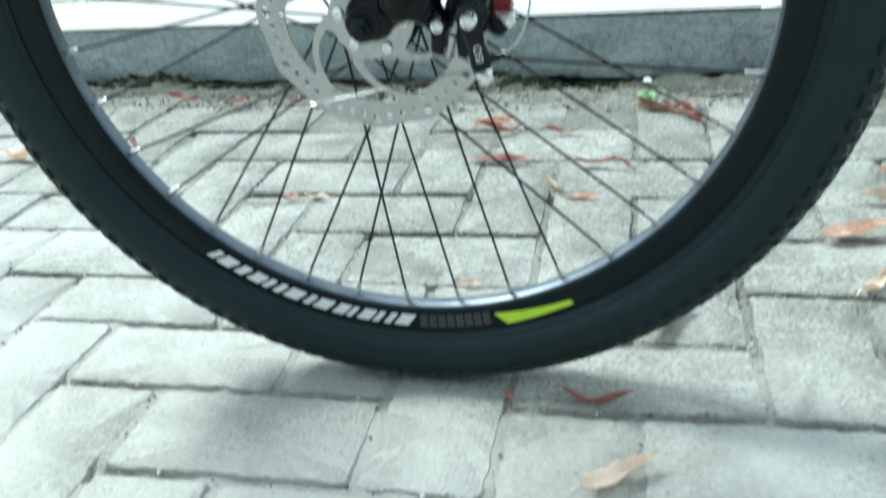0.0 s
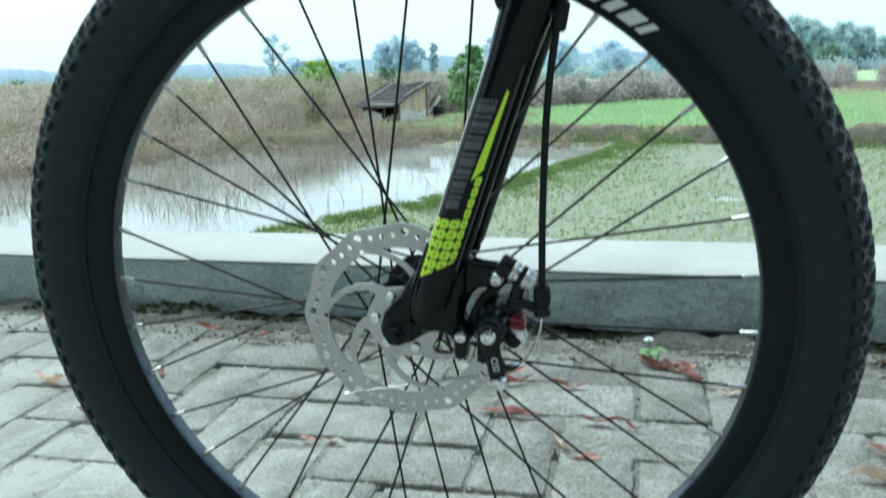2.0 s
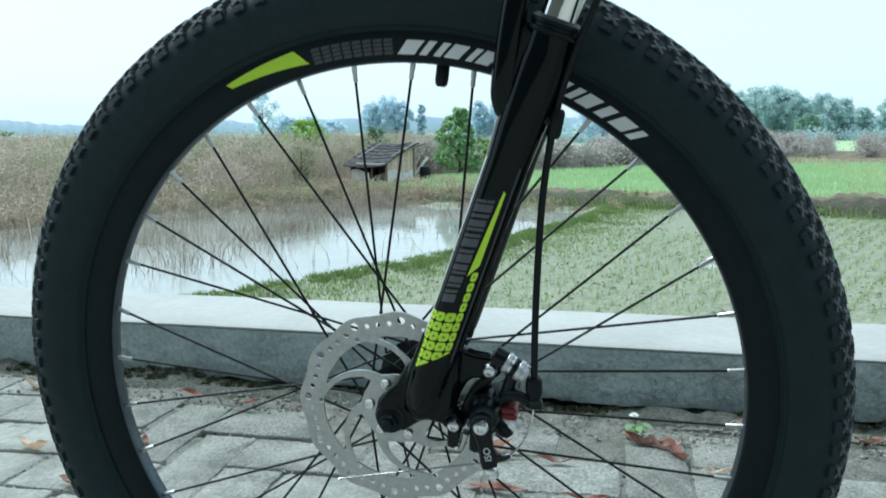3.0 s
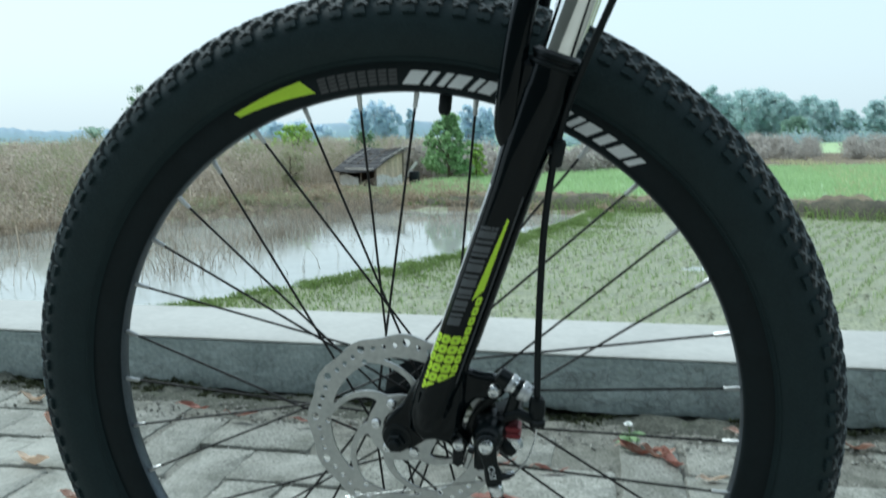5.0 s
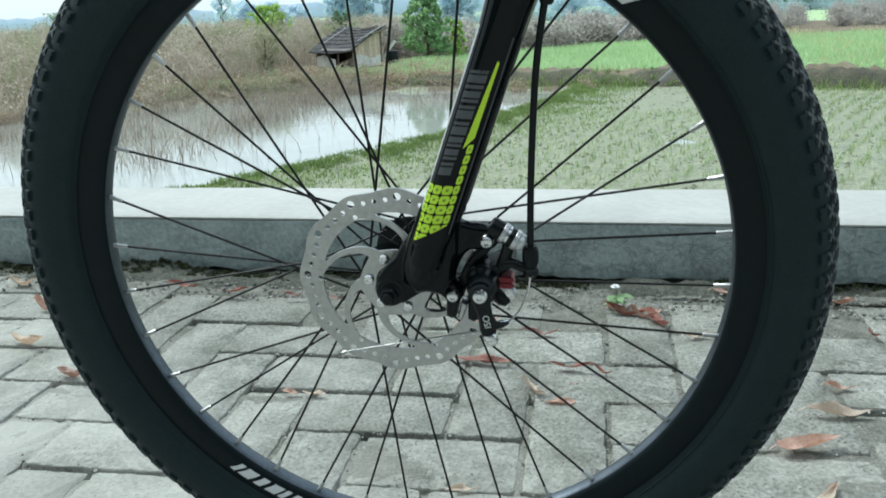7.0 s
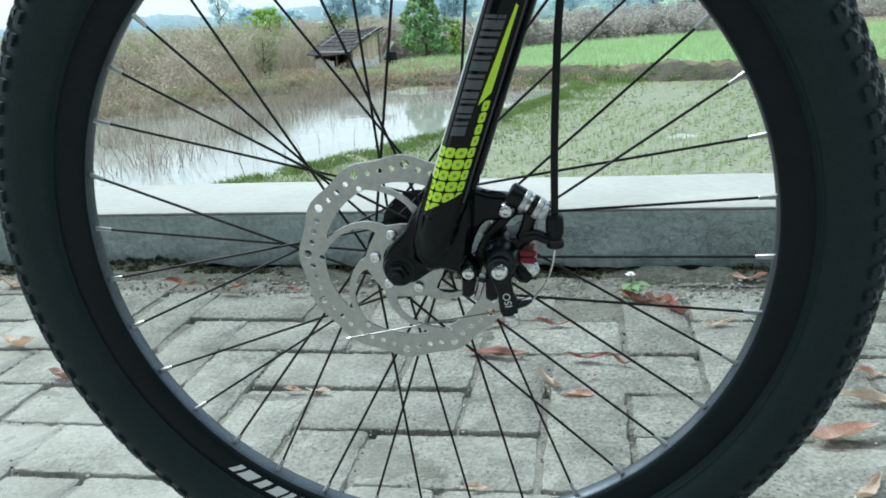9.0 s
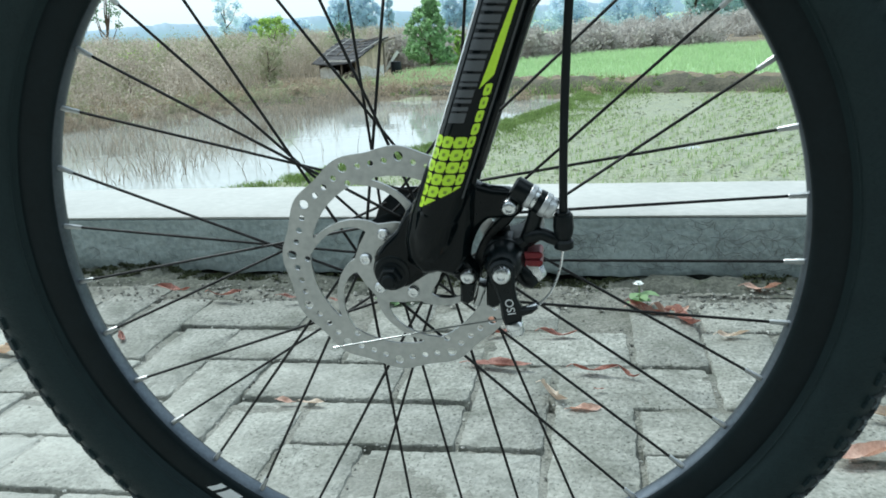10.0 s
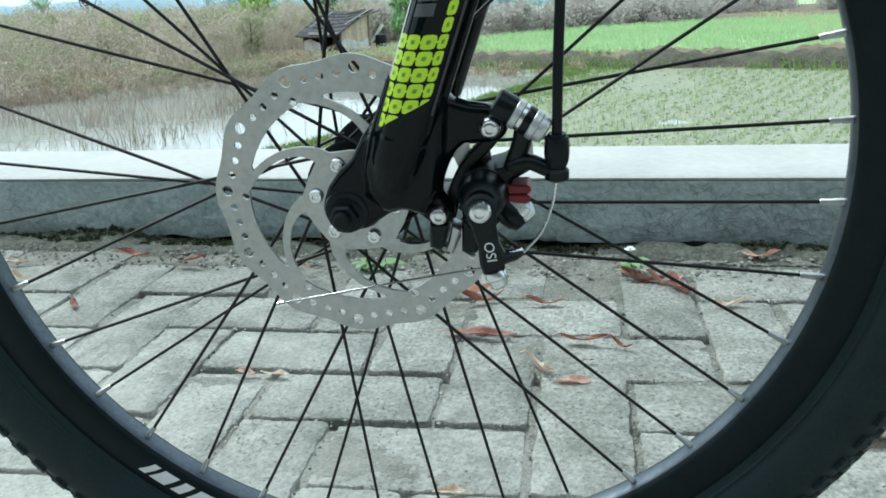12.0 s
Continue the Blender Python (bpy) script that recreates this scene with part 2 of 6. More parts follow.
THATCH = surf("dark_thatch", (0.034, 0.034, 0.037), (0.085, 0.082, 0.084), 5, 0.95, bump=0.8, bump_scale=40, vary=0.25)
BAMBOO = surf("woven_bamboo", (0.44, 0.35, 0.26), (0.66, 0.55, 0.43), 9, 0.85, bump=0.5, bump_scale=40, vary=0.22)
LIMEWASH = surf("stained_limewash", (0.56, 0.55, 0.51), (0.8, 0.79, 0.75), 4, 0.9, spots=0.5, spots_scale=5, spots_colour=(0.34, 0.3, 0.25))
POST = surf("grey_post", (0.12, 0.1, 0.08), (0.24, 0.2, 0.16), 10, 0.9)
LEAF_RED = surf("red_brown_leaf", (0.25, 0.1, 0.078), (0.52, 0.28, 0.22), 45, 0.6, bump=0.4, bump_scale=300, vary=0.25)
LEAF_TAN = surf("tan_leaf", (0.58, 0.46, 0.36), (0.8, 0.7, 0.59), 50, 0.6, bump=0.4, bump_scale=300, vary=0.15)
LEAF_ORANGE = surf("orange_leaf", (0.48, 0.29, 0.22), (0.74, 0.56, 0.47), 35, 0.55, bump=0.4, bump_scale=300, vary=0.2)
PETAL = surf("white_petal", (0.75, 0.77, 0.74), (0.85, 0.86, 0.83), 100, 0.6)
STONE = surf("pebble", (0.12, 0.118, 0.1), (0.3, 0.295, 0.265), 40, 0.9, vary=0.4, islands=True)
WATER = surf("pond_water", (0.31, 0.325, 0.3), (0.38, 0.395, 0.37), 0.3, 0.012, rough_vary=0.008, bump=0.01, bump_scale=2.5)


# ---- builders ----
def mesh_object(name, verts, faces, mats, slots=None, smooth=False):
    me = bpy.data.meshes.new(name)
    me.from_pydata([tuple(v) for v in verts], [], [tuple(q) for q in faces])
    for m in mats:
        me.materials.append(m)
    if slots is not None:
        me.polygons.foreach_set("material_index", slots)
    if smooth:
        me.polygons.foreach_set("use_smooth", [True] * len(me.polygons))
    me.update()
    return new(name, me)


def part(name, bm, material, parent, label="", m=None, smooth=True, edge=35):
    """Links a bmesh as one mesh object under a thing or a part."""
    bmesh.ops.recalc_face_normals(bm, faces=bm.faces)
    me = bpy.data.meshes.new(name)
    bm.to_mesh(me)
    bm.free()
    me.materials.append(material)
    if smooth:
        me.polygons.foreach_set("use_smooth", [True] * len(me.polygons))
        me.set_sharp_from_angle(angle=radians(edge))
    ob = new(name, me)
    ob.parent = parent
    if m is not None:
        ob.matrix_basis = m
    if label:
        tagged(ob, label)
    return ob


def thing(name, label, category, place=(0, 0, 0), group="", kind=""):
    ob = new(name)
    ob.empty_display_size = 0.05
    ob.location = place
    return tagged(ob, label, category, group, kind)


def lathe(profile, n=144, closed=True):
    """Turns a profile of (radius, y) round the y axis."""
    bm = bmesh.new()
    rings = [[bm.verts.new((r * math.cos(2 * math.pi * k / n), y, r * math.sin(2 * math.pi * k / n))) for r, y in profile] for k in range(n)]
    count = len(profile)
    for k in range(n):
        a, b = rings[k], rings[(k + 1) % n]
        for i in range(count if closed else count - 1):
            j = (i + 1) % count
            bm.faces.new((a[i], a[j], b[j], b[i]))
    return bm


def turned(bm, p0, p1, steps, seg=18, spin=0.0):
    """A capped turned form from p0 to p1; steps: (share of the way, radius)."""
    p0, p1 = Vector(p0), Vector(p1)
    w = (p1 - p0).normalized()
    u = w.orthogonal().normalized()
    v = w.cross(u)
    rings = []
    for t, r in steps:
        c = p0.lerp(p1, t)
        rings.append([bm.verts.new(c + r * (math.cos(2 * math.pi * k / seg + spin) * u + math.sin(2 * math.pi * k / seg + spin) * v)) for k in range(seg)])
    for a, b in zip(rings, rings[1:]):
        for k in range(seg):
            bm.faces.new((a[k], a[(k + 1) % seg], b[(k + 1) % seg], b[k]))
    bm.faces.new(rings[0][::-1])
    bm.faces.new(rings[-1])
    return bm


def rod(p0, p1, r, seg=16, bev=0.15, bm=None):
    length = (Vector(p1) - Vector(p0)).length
    e = min(0.4, bev * r / length)
    return turned(bm or bmesh.new(), p0, p1, [(0, r * (1 - bev)), (e, r), (1 - e, r), (1, r * (1 - bev))], seg)


def sweep(points, radii, seg=14, flat=(1.0, 1.0), side=(0, 1, 0), bm=None):
    """A tube along points; flat scales it along side and across it."""
    bm = bm or bmesh.new()
    pts = [Vector(p) for p in points]
    rings = []
    for i, p in enumerate(pts):
        w = (pts[min(i + 1, len(pts) - 1)] - pts[max(i - 1, 0)]).normalized()
        u = (Vector(side) - w * w.dot(Vector(side)))
        u = u.normalized() if u.length > 1e-3 else w.orthogonal().normalized()
        v = w.cross(u)
        r = radii[i] if hasattr(radii, "__len__") else radii
        rings.append([bm.verts.new(p + r * (flat[0] * math.cos(2 * math.pi * k / seg) * u + flat[1] * math.sin(2 * math.pi * k / seg) * v)) for k in range(seg)])
    for a, b in zip(rings, rings[1:]):
        for k in range(seg):
            bm.faces.new((a[k], a[(k + 1) % seg], b[(k + 1) % seg], b[k]))
    bm.faces.new(rings[0][::-1])
    bm.faces.new(rings[-1])
    return bm


def curve(points, n=24):
    """A smooth line through points."""
    pts = [Vector(p) for p in points]
    out = []
    for i in range(len(pts) - 1):
        a, b = pts[i], pts[i + 1]
        ta = (b - pts[i - 1]) / 6 if i else (b - a) / 3
        tb = (pts[i + 2] - a) / 6 if i + 2 < len(pts) else (b - a) / 3
        out += interpolate_bezier(a, a + ta, b - tb, b, n)[: -1 if i + 2 < len(pts) else None]
    return out


def prism(outline, y0, y1, bev=0.001):
    """A plate with an (x, z) outline between two depths, with bevelled rims. The outline may run either way round and be concave."""
    bm = bmesh.new()
    n = len(outline)
    area = sum(outline[i][0] * outline[(i + 1) % n][1] - outline[(i + 1) % n][0] * outline[i][1] for i in range(n))
    pts = [Vector((x, z)) for x, z in (outline if area > 0 else outline[::-1])]
    inset = []
    for i in range(n):
        a, b, c = pts[i - 1], pts[i], pts[(i + 1) % n]
        d = ((b - a).normalized() + (c - b).normalized())
        d = d.normalized() if d.length > 1e-6 else (b - a).normalized()
        inset.append(b + Vector((-d.y, d.x)) * bev)
    layers = [(inset, y0), (pts, y0 + bev), (pts, y1 - bev), (inset, y1)]
    rings = [[bm.verts.new((p.x, y, p.y)) for p in ring] for ring, y in layers]
    for a, b in zip(rings, rings[1:]):
        for k in range(n):
            bm.faces.new((a[k], a[(k + 1) % n], b[(k + 1) % n], b[k]))
    for ring in (rings[0], rings[-1]):
        edges = [bm.edges.get((ring[k], ring[(k + 1) % n])) for k in range(n)]
        bmesh.ops.triangle_fill(bm, use_beauty=True, edges=edges)
    return bm


def arc(cx, cz, r, a0, a1, n=8):
    return [(cx + r * math.cos(radians(a0 + (a1 - a0) * k / n)), cz + r * math.sin(radians(a0 + (a1 - a0) * k / n))) for k in range(n + 1)]


def box(bm, lo, hi, m=None, jitter=0.0):
    vs = [bm.verts.new(Vector((x + random.uniform(-jitter, jitter), y + random.uniform(-jitter, jitter), z + random.uniform(-jitter, jitter)))) for x in (lo[0], hi[0]) for y in (lo[1], hi[1]) for z in (lo[2], hi[2])]
    for q in ((0, 1, 3, 2), (4, 6, 7, 5), (0, 4, 5, 1), (2, 3, 7, 6), (0, 2, 6, 4), (1, 5, 7, 3)):
        bm.faces.new([vs[i] for i in q])
    if m is not None:
        bmesh.ops.transform(bm, matrix=m, verts=vs)
    return bm


def blades(name, roots, heights, width, lean, mat, label, category, rng, segs=2, droop=0.0, kind="stuff"):
    """Many thin upright blades in one mesh; each one a bent strip that tapers."""
    count = len(roots)
    turn = rng.uniform(0, 2 * math.pi, count)
    face = rng.uniform(0, 2 * math.pi, count)
    amount = rng.uniform(0.1, 1.0, count) * lean
    w = width * rng.uniform(0.6, 1.3, count)
    rows = []
    for s in range(segs + 1):
        t = s / segs
        bend = amount * heights * t * t
        px = roots[:, 0] + np.cos(turn) * bend
        py = roots[:, 1] + np.sin(turn) * bend
        pz = roots[:, 2] + heights * (t - droop * amount * t * t)
        ww = w * (1 - 0.85 * t) * 0.5
        rows.append(np.stack([px - np.cos(face) * ww, py - np.sin(face) * ww, pz], -1))
        rows.append(np.stack([px + np.cos(face) * ww, py + np.sin(face) * ww, pz], -1))
    k = 2 * (segs + 1)
    verts = np.stack(rows, 1).reshape(-1, 3)
    base = np.arange(count)[:, None, None] * k
    quad = np.array([[2 * s, 2 * s + 1, 2 * s + 3, 2 * s + 2] for s in range(segs)])[None]
    faces = (base + quad).reshape(-1, 4)
    ob = mesh_object(name, verts.tolist(), faces.tolist(), [mat])
    return tagged(ob, label, category, kind=kind)


def leaf_cloud(centres, radii, per, size, rng, squash=0.8):
    """Small four-cornered leaves scattered through clumps."""
    verts, faces = [], []
    for c, r in zip(centres, radii):
        d = rng.normal(size=(per, 3))
        d /= np.linalg.norm(d, axis=1)[:, None]
        p = np.asarray(c) + d * (r * np.abs(rng.normal(0.62, 0.3, per)))[:, None] * rng.uniform(0.65, 1.35, 3) * [1, 1, squash]
        a = rng.normal(size=(per, 3))
        a /= np.linalg.norm(a, axis=1)[:, None]
        b = np.cross(a, rng.normal(size=(per, 3)))
        b /= np.linalg.norm(b, axis=1)[:, None]
        s = size * rng.uniform(0.6, 1.4, per)[:, None]
        k = len(verts)
        for i in range(per):
            verts += [p[i] - a[i] * s[i], p[i] + b[i] * s[i] * 0.5, p[i] + a[i] * s[i], p[i] - b[i] * s[i] * 0.5]
        faces += [(k + 4 * i, k + 4 * i + 1, k + 4 * i + 2, k + 4 * i + 3) for i in range(per)]
    return verts, faces


def cloud_part(name, verts, faces, mat, parent):
    ob = mesh_object(name, verts, faces, [mat])
    ob.parent = parent
    return ob


# ---- ground ----
WALL_SLOPE, WALL_Y, WALL_TOP, WALL_DEEP = -0.0425, 1.0145, 0.1233, 0.319
DIKE_Y = [1.5, 4.0, 7.7, 9.8, 10.9, 15.5, 19.0]
DIKE_X = [-8.0, -6.1, -3.86, -2.59, -2.06, -0.63, 0.1]
SHORE_X = [-60, -30, -11.7, -10.9, -7.9, -6.0, -2.3, -0.6, 0.5]
SHORE_Y = [9, 11, 13.8, 15.5, 18.4, 20.0, 19.4, 18.8, 18.4]
FIELD, WATER_Z = -1.22, -1.29


def far_bank(x):
    return float(np.interp(x, [-60, -11, -7.9, -6, -2.3, -0.6, 3.7, 5.2, 12, 60], [12, 17, 19.6, 21, 20.6, 20, 18.6, 17.9, 15.5, 2]))


def crop_end(x):
    return float(np.interp(x, [-6, -3.5, 0.5, 6, 12, 30], [30, 31, 36, 38.5, 39, 40]))


def pond_here(x, y):
    return y < np.interp(x, SHORE_X, SHORE_Y) and x < np.interp(y, DIKE_Y, DIKE_X) and 2.0 < y < 20.5


def ground_height(x, y):
    edge = WALL_Y + WALL_DEEP + WALL_SLOPE * x
    if y < edge:
        return -0.075
    if y < edge + 1.6:
        t = max(0.0, (y - edge - 0.25) / 1.35)
        return -0.075 - (1.15 + 0.4 * (x < -5)) * (3 * t * t - 2 * t ** 3)
    z = FIELD + 0.03 * noise.noise(Vector((x * 0.6, y * 0.6, 0)))
    if y > 70:
        return FIELD
    if y < 19:
        z += 0.016 * noise.noise(Vector((x * 1.9, y * 1.5, 7)))
    if pond_here(x, y):
        d = min(1.0, 0.9 * min(np.interp(y, DIKE_Y, DIKE_X) - x, np.interp(x, SHORE_X, SHORE_Y) - y))
        z = FIELD - 0.05 - 0.5 * max(0.0, d)
    dike = abs(x - np.interp(y, DIKE_Y, DIKE_X)) * 0.85
    if y < 19.5:
        z += 0.10 * math.exp(-(dike / 0.30) ** 2)
    bank = y - far_bank(x)
    z += 0.20 * math.exp(-(bank / (0.55 if bank < 0 else 1.0)) ** 2) * (0.8 + 0.4 * noise.noise(Vector((x * 0.8, y, 3))))
    if bank > 0:
        z += 0.16 * min(1.0, bank / 1.5)
    return z


def ground_slot(x, y):
    edge = WALL_Y + WALL_DEEP + WALL_SLOPE * x
    if y < edge + 0.2:
        return 0
    if y > 62 or abs(x) > 60:
        return 5
    bank = y - far_bank(x)
    if -0.25 < x - np.interp(y, DIKE_Y, DIKE_X) < 0.12 and y < 19:
        return 2
    if y < edge + 1.8:
        return 2
    if pond_here(x, y) or (bank < -0.9 and x > np.interp(y, DIKE_Y, DIKE_X)):
        return 1
    if bank < 0.5:
        return 3
    if x > -6.6 + 0.02 * y and y < crop_end(x):
        return 4
    return 3


xs = np.unique(np.concatenate([[-3000, -1200, -500, -220, -120, -70], np.arange(-50, -16, 2.0), np.arange(-16, 12, 0.28), np.arange(12, 50, 2.0), [70, 120, 220, 500, 1200, 3000]]))
ys = np.unique(np.concatenate([[-3000, -800, -200, -60, -20, -8, -3, 0.9], np.arange(1.0, 25, 0.25), np.arange(25, 64, 1.5), [64, 72, 85, 110, 160, 260, 500, 1100, 3000]]))
gv = [(x, y, ground_height(x, y)) for y in ys for x in xs]
gf, gs = [], []
for j in range(len(ys) - 1):
    for i in range(len(xs) - 1):
        k = j * len(xs) + i
        gf.append((k, k + 1, k + 1 + len(xs), k + len(xs)))
        gs.append(ground_slot((xs[i] + xs[i + 1]) / 2, (ys[j] + ys[j + 1]) / 2))
ground = mesh_object("ground", gv, gf, [SAND, MUD, BANK, EARTH, CROP, PLAIN], gs, smooth=True)
tagged(ground, "muddy paddy, grassy banks and green rice fields below the road", "ground", kind="structure")

# steep earthen bank between the wet paddy and the rice
bv, bf = [], []
bx = np.arange(-8.6, 16, 0.07)
BANK_PROFILE = ((-0.95, -0.22), (-0.75, -0.03), (-0.6, 0.10), (-0.40, 0.25), (-0.18, 0.33), (0.10, 0.36), (0.5, 0.28), (0.9, 0.08), (1.3, -0.15))
for i, x in enumerate(bx):
    swell = (1.0 + 0.3 * noise.noise(Vector((x * 0.7, 1, 9)))) * float(np.interp(x, [-8.6, -7.4, -4.5, -2.5, 13, 16], [0.0, 0.35, 0.5, 0.95, 1.0, 0.4]))
    for k, (dy, dz) in enumerate(BANK_PROFILE):
        rough = 0.10 * noise.fractal(Vector((x * 3.4, dy * 4 + k, 4)), 0.8, 2.1, 5)
        bv.append((x, far_bank(x) - 0.15 + dy + 0.16 * noise.noise(Vector((x * 0.9, 4, k * 0.2))) + rough, FIELD + dz * swell + rough * 0.8))
    if i:
        a = (i - 1) * 9
        bf += [(a + k, a + 9 + k, a + 10 + k, a + k + 1) for k in range(8)]
# the steep face has darker soil, its shade included; the top is paler
bank = mesh_object("ground_bank", bv, bf, [BANK_SHADED_SOIL, EARTH], [0 if k < 4 else 1 for _ in range(len(bx) - 1) for k in range(8)], smooth=True)
tagged(bank, "dark crumbling earth bank, shade painted into its face, with a pale dry top", "bank", kind="structure")

water_outline = [(-60, 2.2), (-7.5, 2.2), (-6.0, 4.0), (-3.8, 7.7), (-2.5, 9.8), (-2.0, 10.9), (-0.5, 15.5), (0.3, 19.2), (-2.3, 20.2), (-6.0, 20.8), (-7.9, 19.2), (-12, 16), (-30, 12), (-60, 10)]
water = mesh_object("pond_water", [(x, y, WATER_Z) for x, y in water_outline], [tuple(range(len(water_outline)))], [WATER])
tagged(water, "still grey pond mirroring the pale sky", "water", kind="structure")

paddy_outline = [(-5.2, 5.0), (-4.2, 6.2), (12, 3.0), (12, 14.6), (5.2, 17.1), (3.7, 17.8), (0.6, 18.6), (-0.3, 15.5), (-1.7, 10.9), (-3.5, 7.7)]
paddy_water = mesh_object("paddy_water", [(x, y, FIELD - 0.0235) for x, y in paddy_outline], [tuple(range(len(paddy_outline)))], [WATER])
tagged(paddy_water, "shallow puddles standing on the paddy mud", "water", kind="structure")

# ---- low wall along the pavement ----
WALL_M = Matrix.Translation((0, WALL_Y, 0)) @ Matrix.Rotation(math.atan(WALL_SLOPE), 4, "Z")
wall = thing("parapet_wall", "low grey plastered kerb wall with pale cement cap", "wall", kind="structure")
wall.matrix_basis = WALL_M
wx = np.concatenate([[-14, -8, -5, -3.2], np.arange(-2.4, 2.0, 0.02), [2.6, 4, 7, 14]])
wv, wf = [], []
for i, x in enumerate(wx):
    wob = 0.0035 * noise.noise(Vector((x * 9, 0, 0))) + 0.002 * noise.noise(Vector((x * 40, 2, 0)))
    low = 0.004 + 0.008 * noise.noise(Vector((x * 14, 5, 0))) + 0.004 * noise.noise(Vector((x * 55, 8, 0)))
    face = 0.0012 * noise.noise(Vector((x * 6, 9, 0)))
    top = WALL_TOP - 0.006
    prof = [(WALL_DEEP, -0.12), (0.05, -0.12), (0.045, low + 0.004), (0.001 + wob, low), (face - 0.002, low + 0.012), (face, 0.05), (face, top - 0.003), (0.004, top), (WALL_DEEP, top)]
    wv += [(x, y, z) for y, z in prof]
    if i:
        b = (i - 1) * 9
        wf += [(b + k, b + (k + 1) % 9, b + 9 + (k + 1) % 9, b + 9 + k) for k in range(9)]
wall_body = mesh_object("wall_body", wv, wf, [PLASTER], smooth=True)
wall_body.data.set_sharp_from_angle(angle=radians(40))
wall_body.parent = wall
cv, cf = [], []
for i, x in enumerate(wx):
    e = 0.0015 * noise.noise(Vector((x * 11, 4, 0)))
    h = 0.0015 * noise.noise(Vector((x * 2.3, 6, 0)))
    prof = [(0.0 + e, WALL_TOP - 0.0055), (-0.001 + e, WALL_TOP - 0.002 + h), (0.005 + e, WALL_TOP + 0.0015 + h), (0.1, WALL_TOP + 0.003 + h), (WALL_DEEP - 0.01, WALL_TOP + h), (WALL_DEEP, WALL_TOP - 0.0055)]
    cv += [(x, y, z) for y, z in prof]
    if i:
        b = (i - 1) * 6
        cf += [(b + k, b + (k + 1) % 6, b + 6 + (k + 1) % 6, b + 6 + k) for k in range(6)]
cap = mesh_object("wall_cap", cv, cf, [CAP], smooth=True)
cap.data.set_sharp_from_angle(angle=radians(50))
cap.parent = wall
tagged(cap, "pale smooth cement cap")


def cracks(seed, count, x0, x1):
    """Hairline cracks on the face of the wall."""
    rng = random.Random(seed)
    bm = bmesh.new()
    for _ in range(count):
        x, z, a = rng.uniform(x0, x1), rng.uniform(0.02, WALL_TOP - 0.01), rng.uniform(0, 6.28)
        pts = [(x, z)]
        for _ in range(rng.randint(4, 9)):
            a += rng.uniform(-1.25, 1.25)
            x, z = x + 0.012 * math.cos(a), z + 0.009 * math.sin(a)
            if 0.016 < z < WALL_TOP - 0.008:
                pts.append((x, z))
        for (xa, za), (xb, zb) in zip(pts, pts[1:]):
            d = Vector((xb - xa, zb - za))
            if d.length < 1e-5:
                continue
            o = Vector((-d.y, d.x)).normalized() * rng.uniform(0.0002, 0.00055)
            vs = [bm.verts.new((px, -0.0032, pz)) for px, pz in ((xa - o.x, za - o.y), (xb - o.x, zb - o.y), (xb + o.x, zb + o.y), (xa + o.x, za + o.y))]
            bm.faces.new(vs)
    return bm


part("crack", cracks(5, 120, -0.1, 0.75), CRACK, wall, "fine dark crazing", smooth=False)
part("crack", cracks(8, 26, -1.5, -0.1), CRACK, wall, "fine dark crazing", smooth=False)

# ---- rough strip of soil and broken mortar at the foot of the wall ----
sx, sy = np.arange(-2.6, 2.2, 0.012), np.linspace(0.865, 1.09, 24)
sv = []
for y in sy:
    for x in sx:
        t = (y - 0.865) / 0.225
        h = 0.018 * noise.fractal(Vector((x * 7, y * 9, 1.5)), 0.8, 2.0, 5) + 0.006 * noise.noise(Vector((x * 60, y * 60, 4)))
        z = -0.020 + 0.024 * min(1.0, t * 3) + h
        if t > 0.55:
            z -= (0.009 + 0.032 * math.exp(-((x - 0.36) / 0.16) ** 2) if x > 0 else 0.0) * min(1.0, (t - 0.55) / 0.15) * (0.4 + 0.6 * abs(noise.noise(Vector((x * 4, 3, 0)))) * 1.8)
        sv.append((x, y + WALL_SLOPE * x, z))
sf = [(j * len(sx) + i, j * len(sx) + i + 1, (j + 1) * len(sx) + i + 1, (j + 1) * len(sx) + i) for j in range(len(sy) - 1) for i in range(len(sx) - 1)]
soil = mesh_object("soil_strip", sv, sf, [SOIL], smooth=True)
tagged(soil, "rough strip of soil and crumbled mortar along the wall", "soil", kind="structure")

# ---- unseen plain wall added behind the camera to block sky and darken reflections ----
block_wall = thing("blocking_wall", "unseen plain wall added behind the camera to darken reflections", "wall", kind="structure")
part("wall_face", box(bmesh.new(), (-14, -4.9, -0.08), (14, -4.65, 4.3)), surf("block_wall_dark", (0.05, 0.055, 0.05), (0.09, 0.095, 0.085), 3, 0.9, bump=0.3, bump_scale=30), block_wall, smooth=False)

# ---- bicycle: front wheel, fork and disc brake; x ahead of the axle to the right, y along the axle, z up, leaning to its stand ----
LEAN, HUB_Z = 7.2, 0.3372
BIKE = pose(0, 0, HUB_Z, LEAN)
bicycle = thing("bicycle", "black mountain bike with lime decals leaning on its stand", "bicycle")
TUBE_R, TUBE = 0.3086, 0.0268


def section(psi, lift=0.0):
    return (TUBE_R + (TUBE + lift) * math.cos(psi), (TUBE + lift) * math.sin(psi))


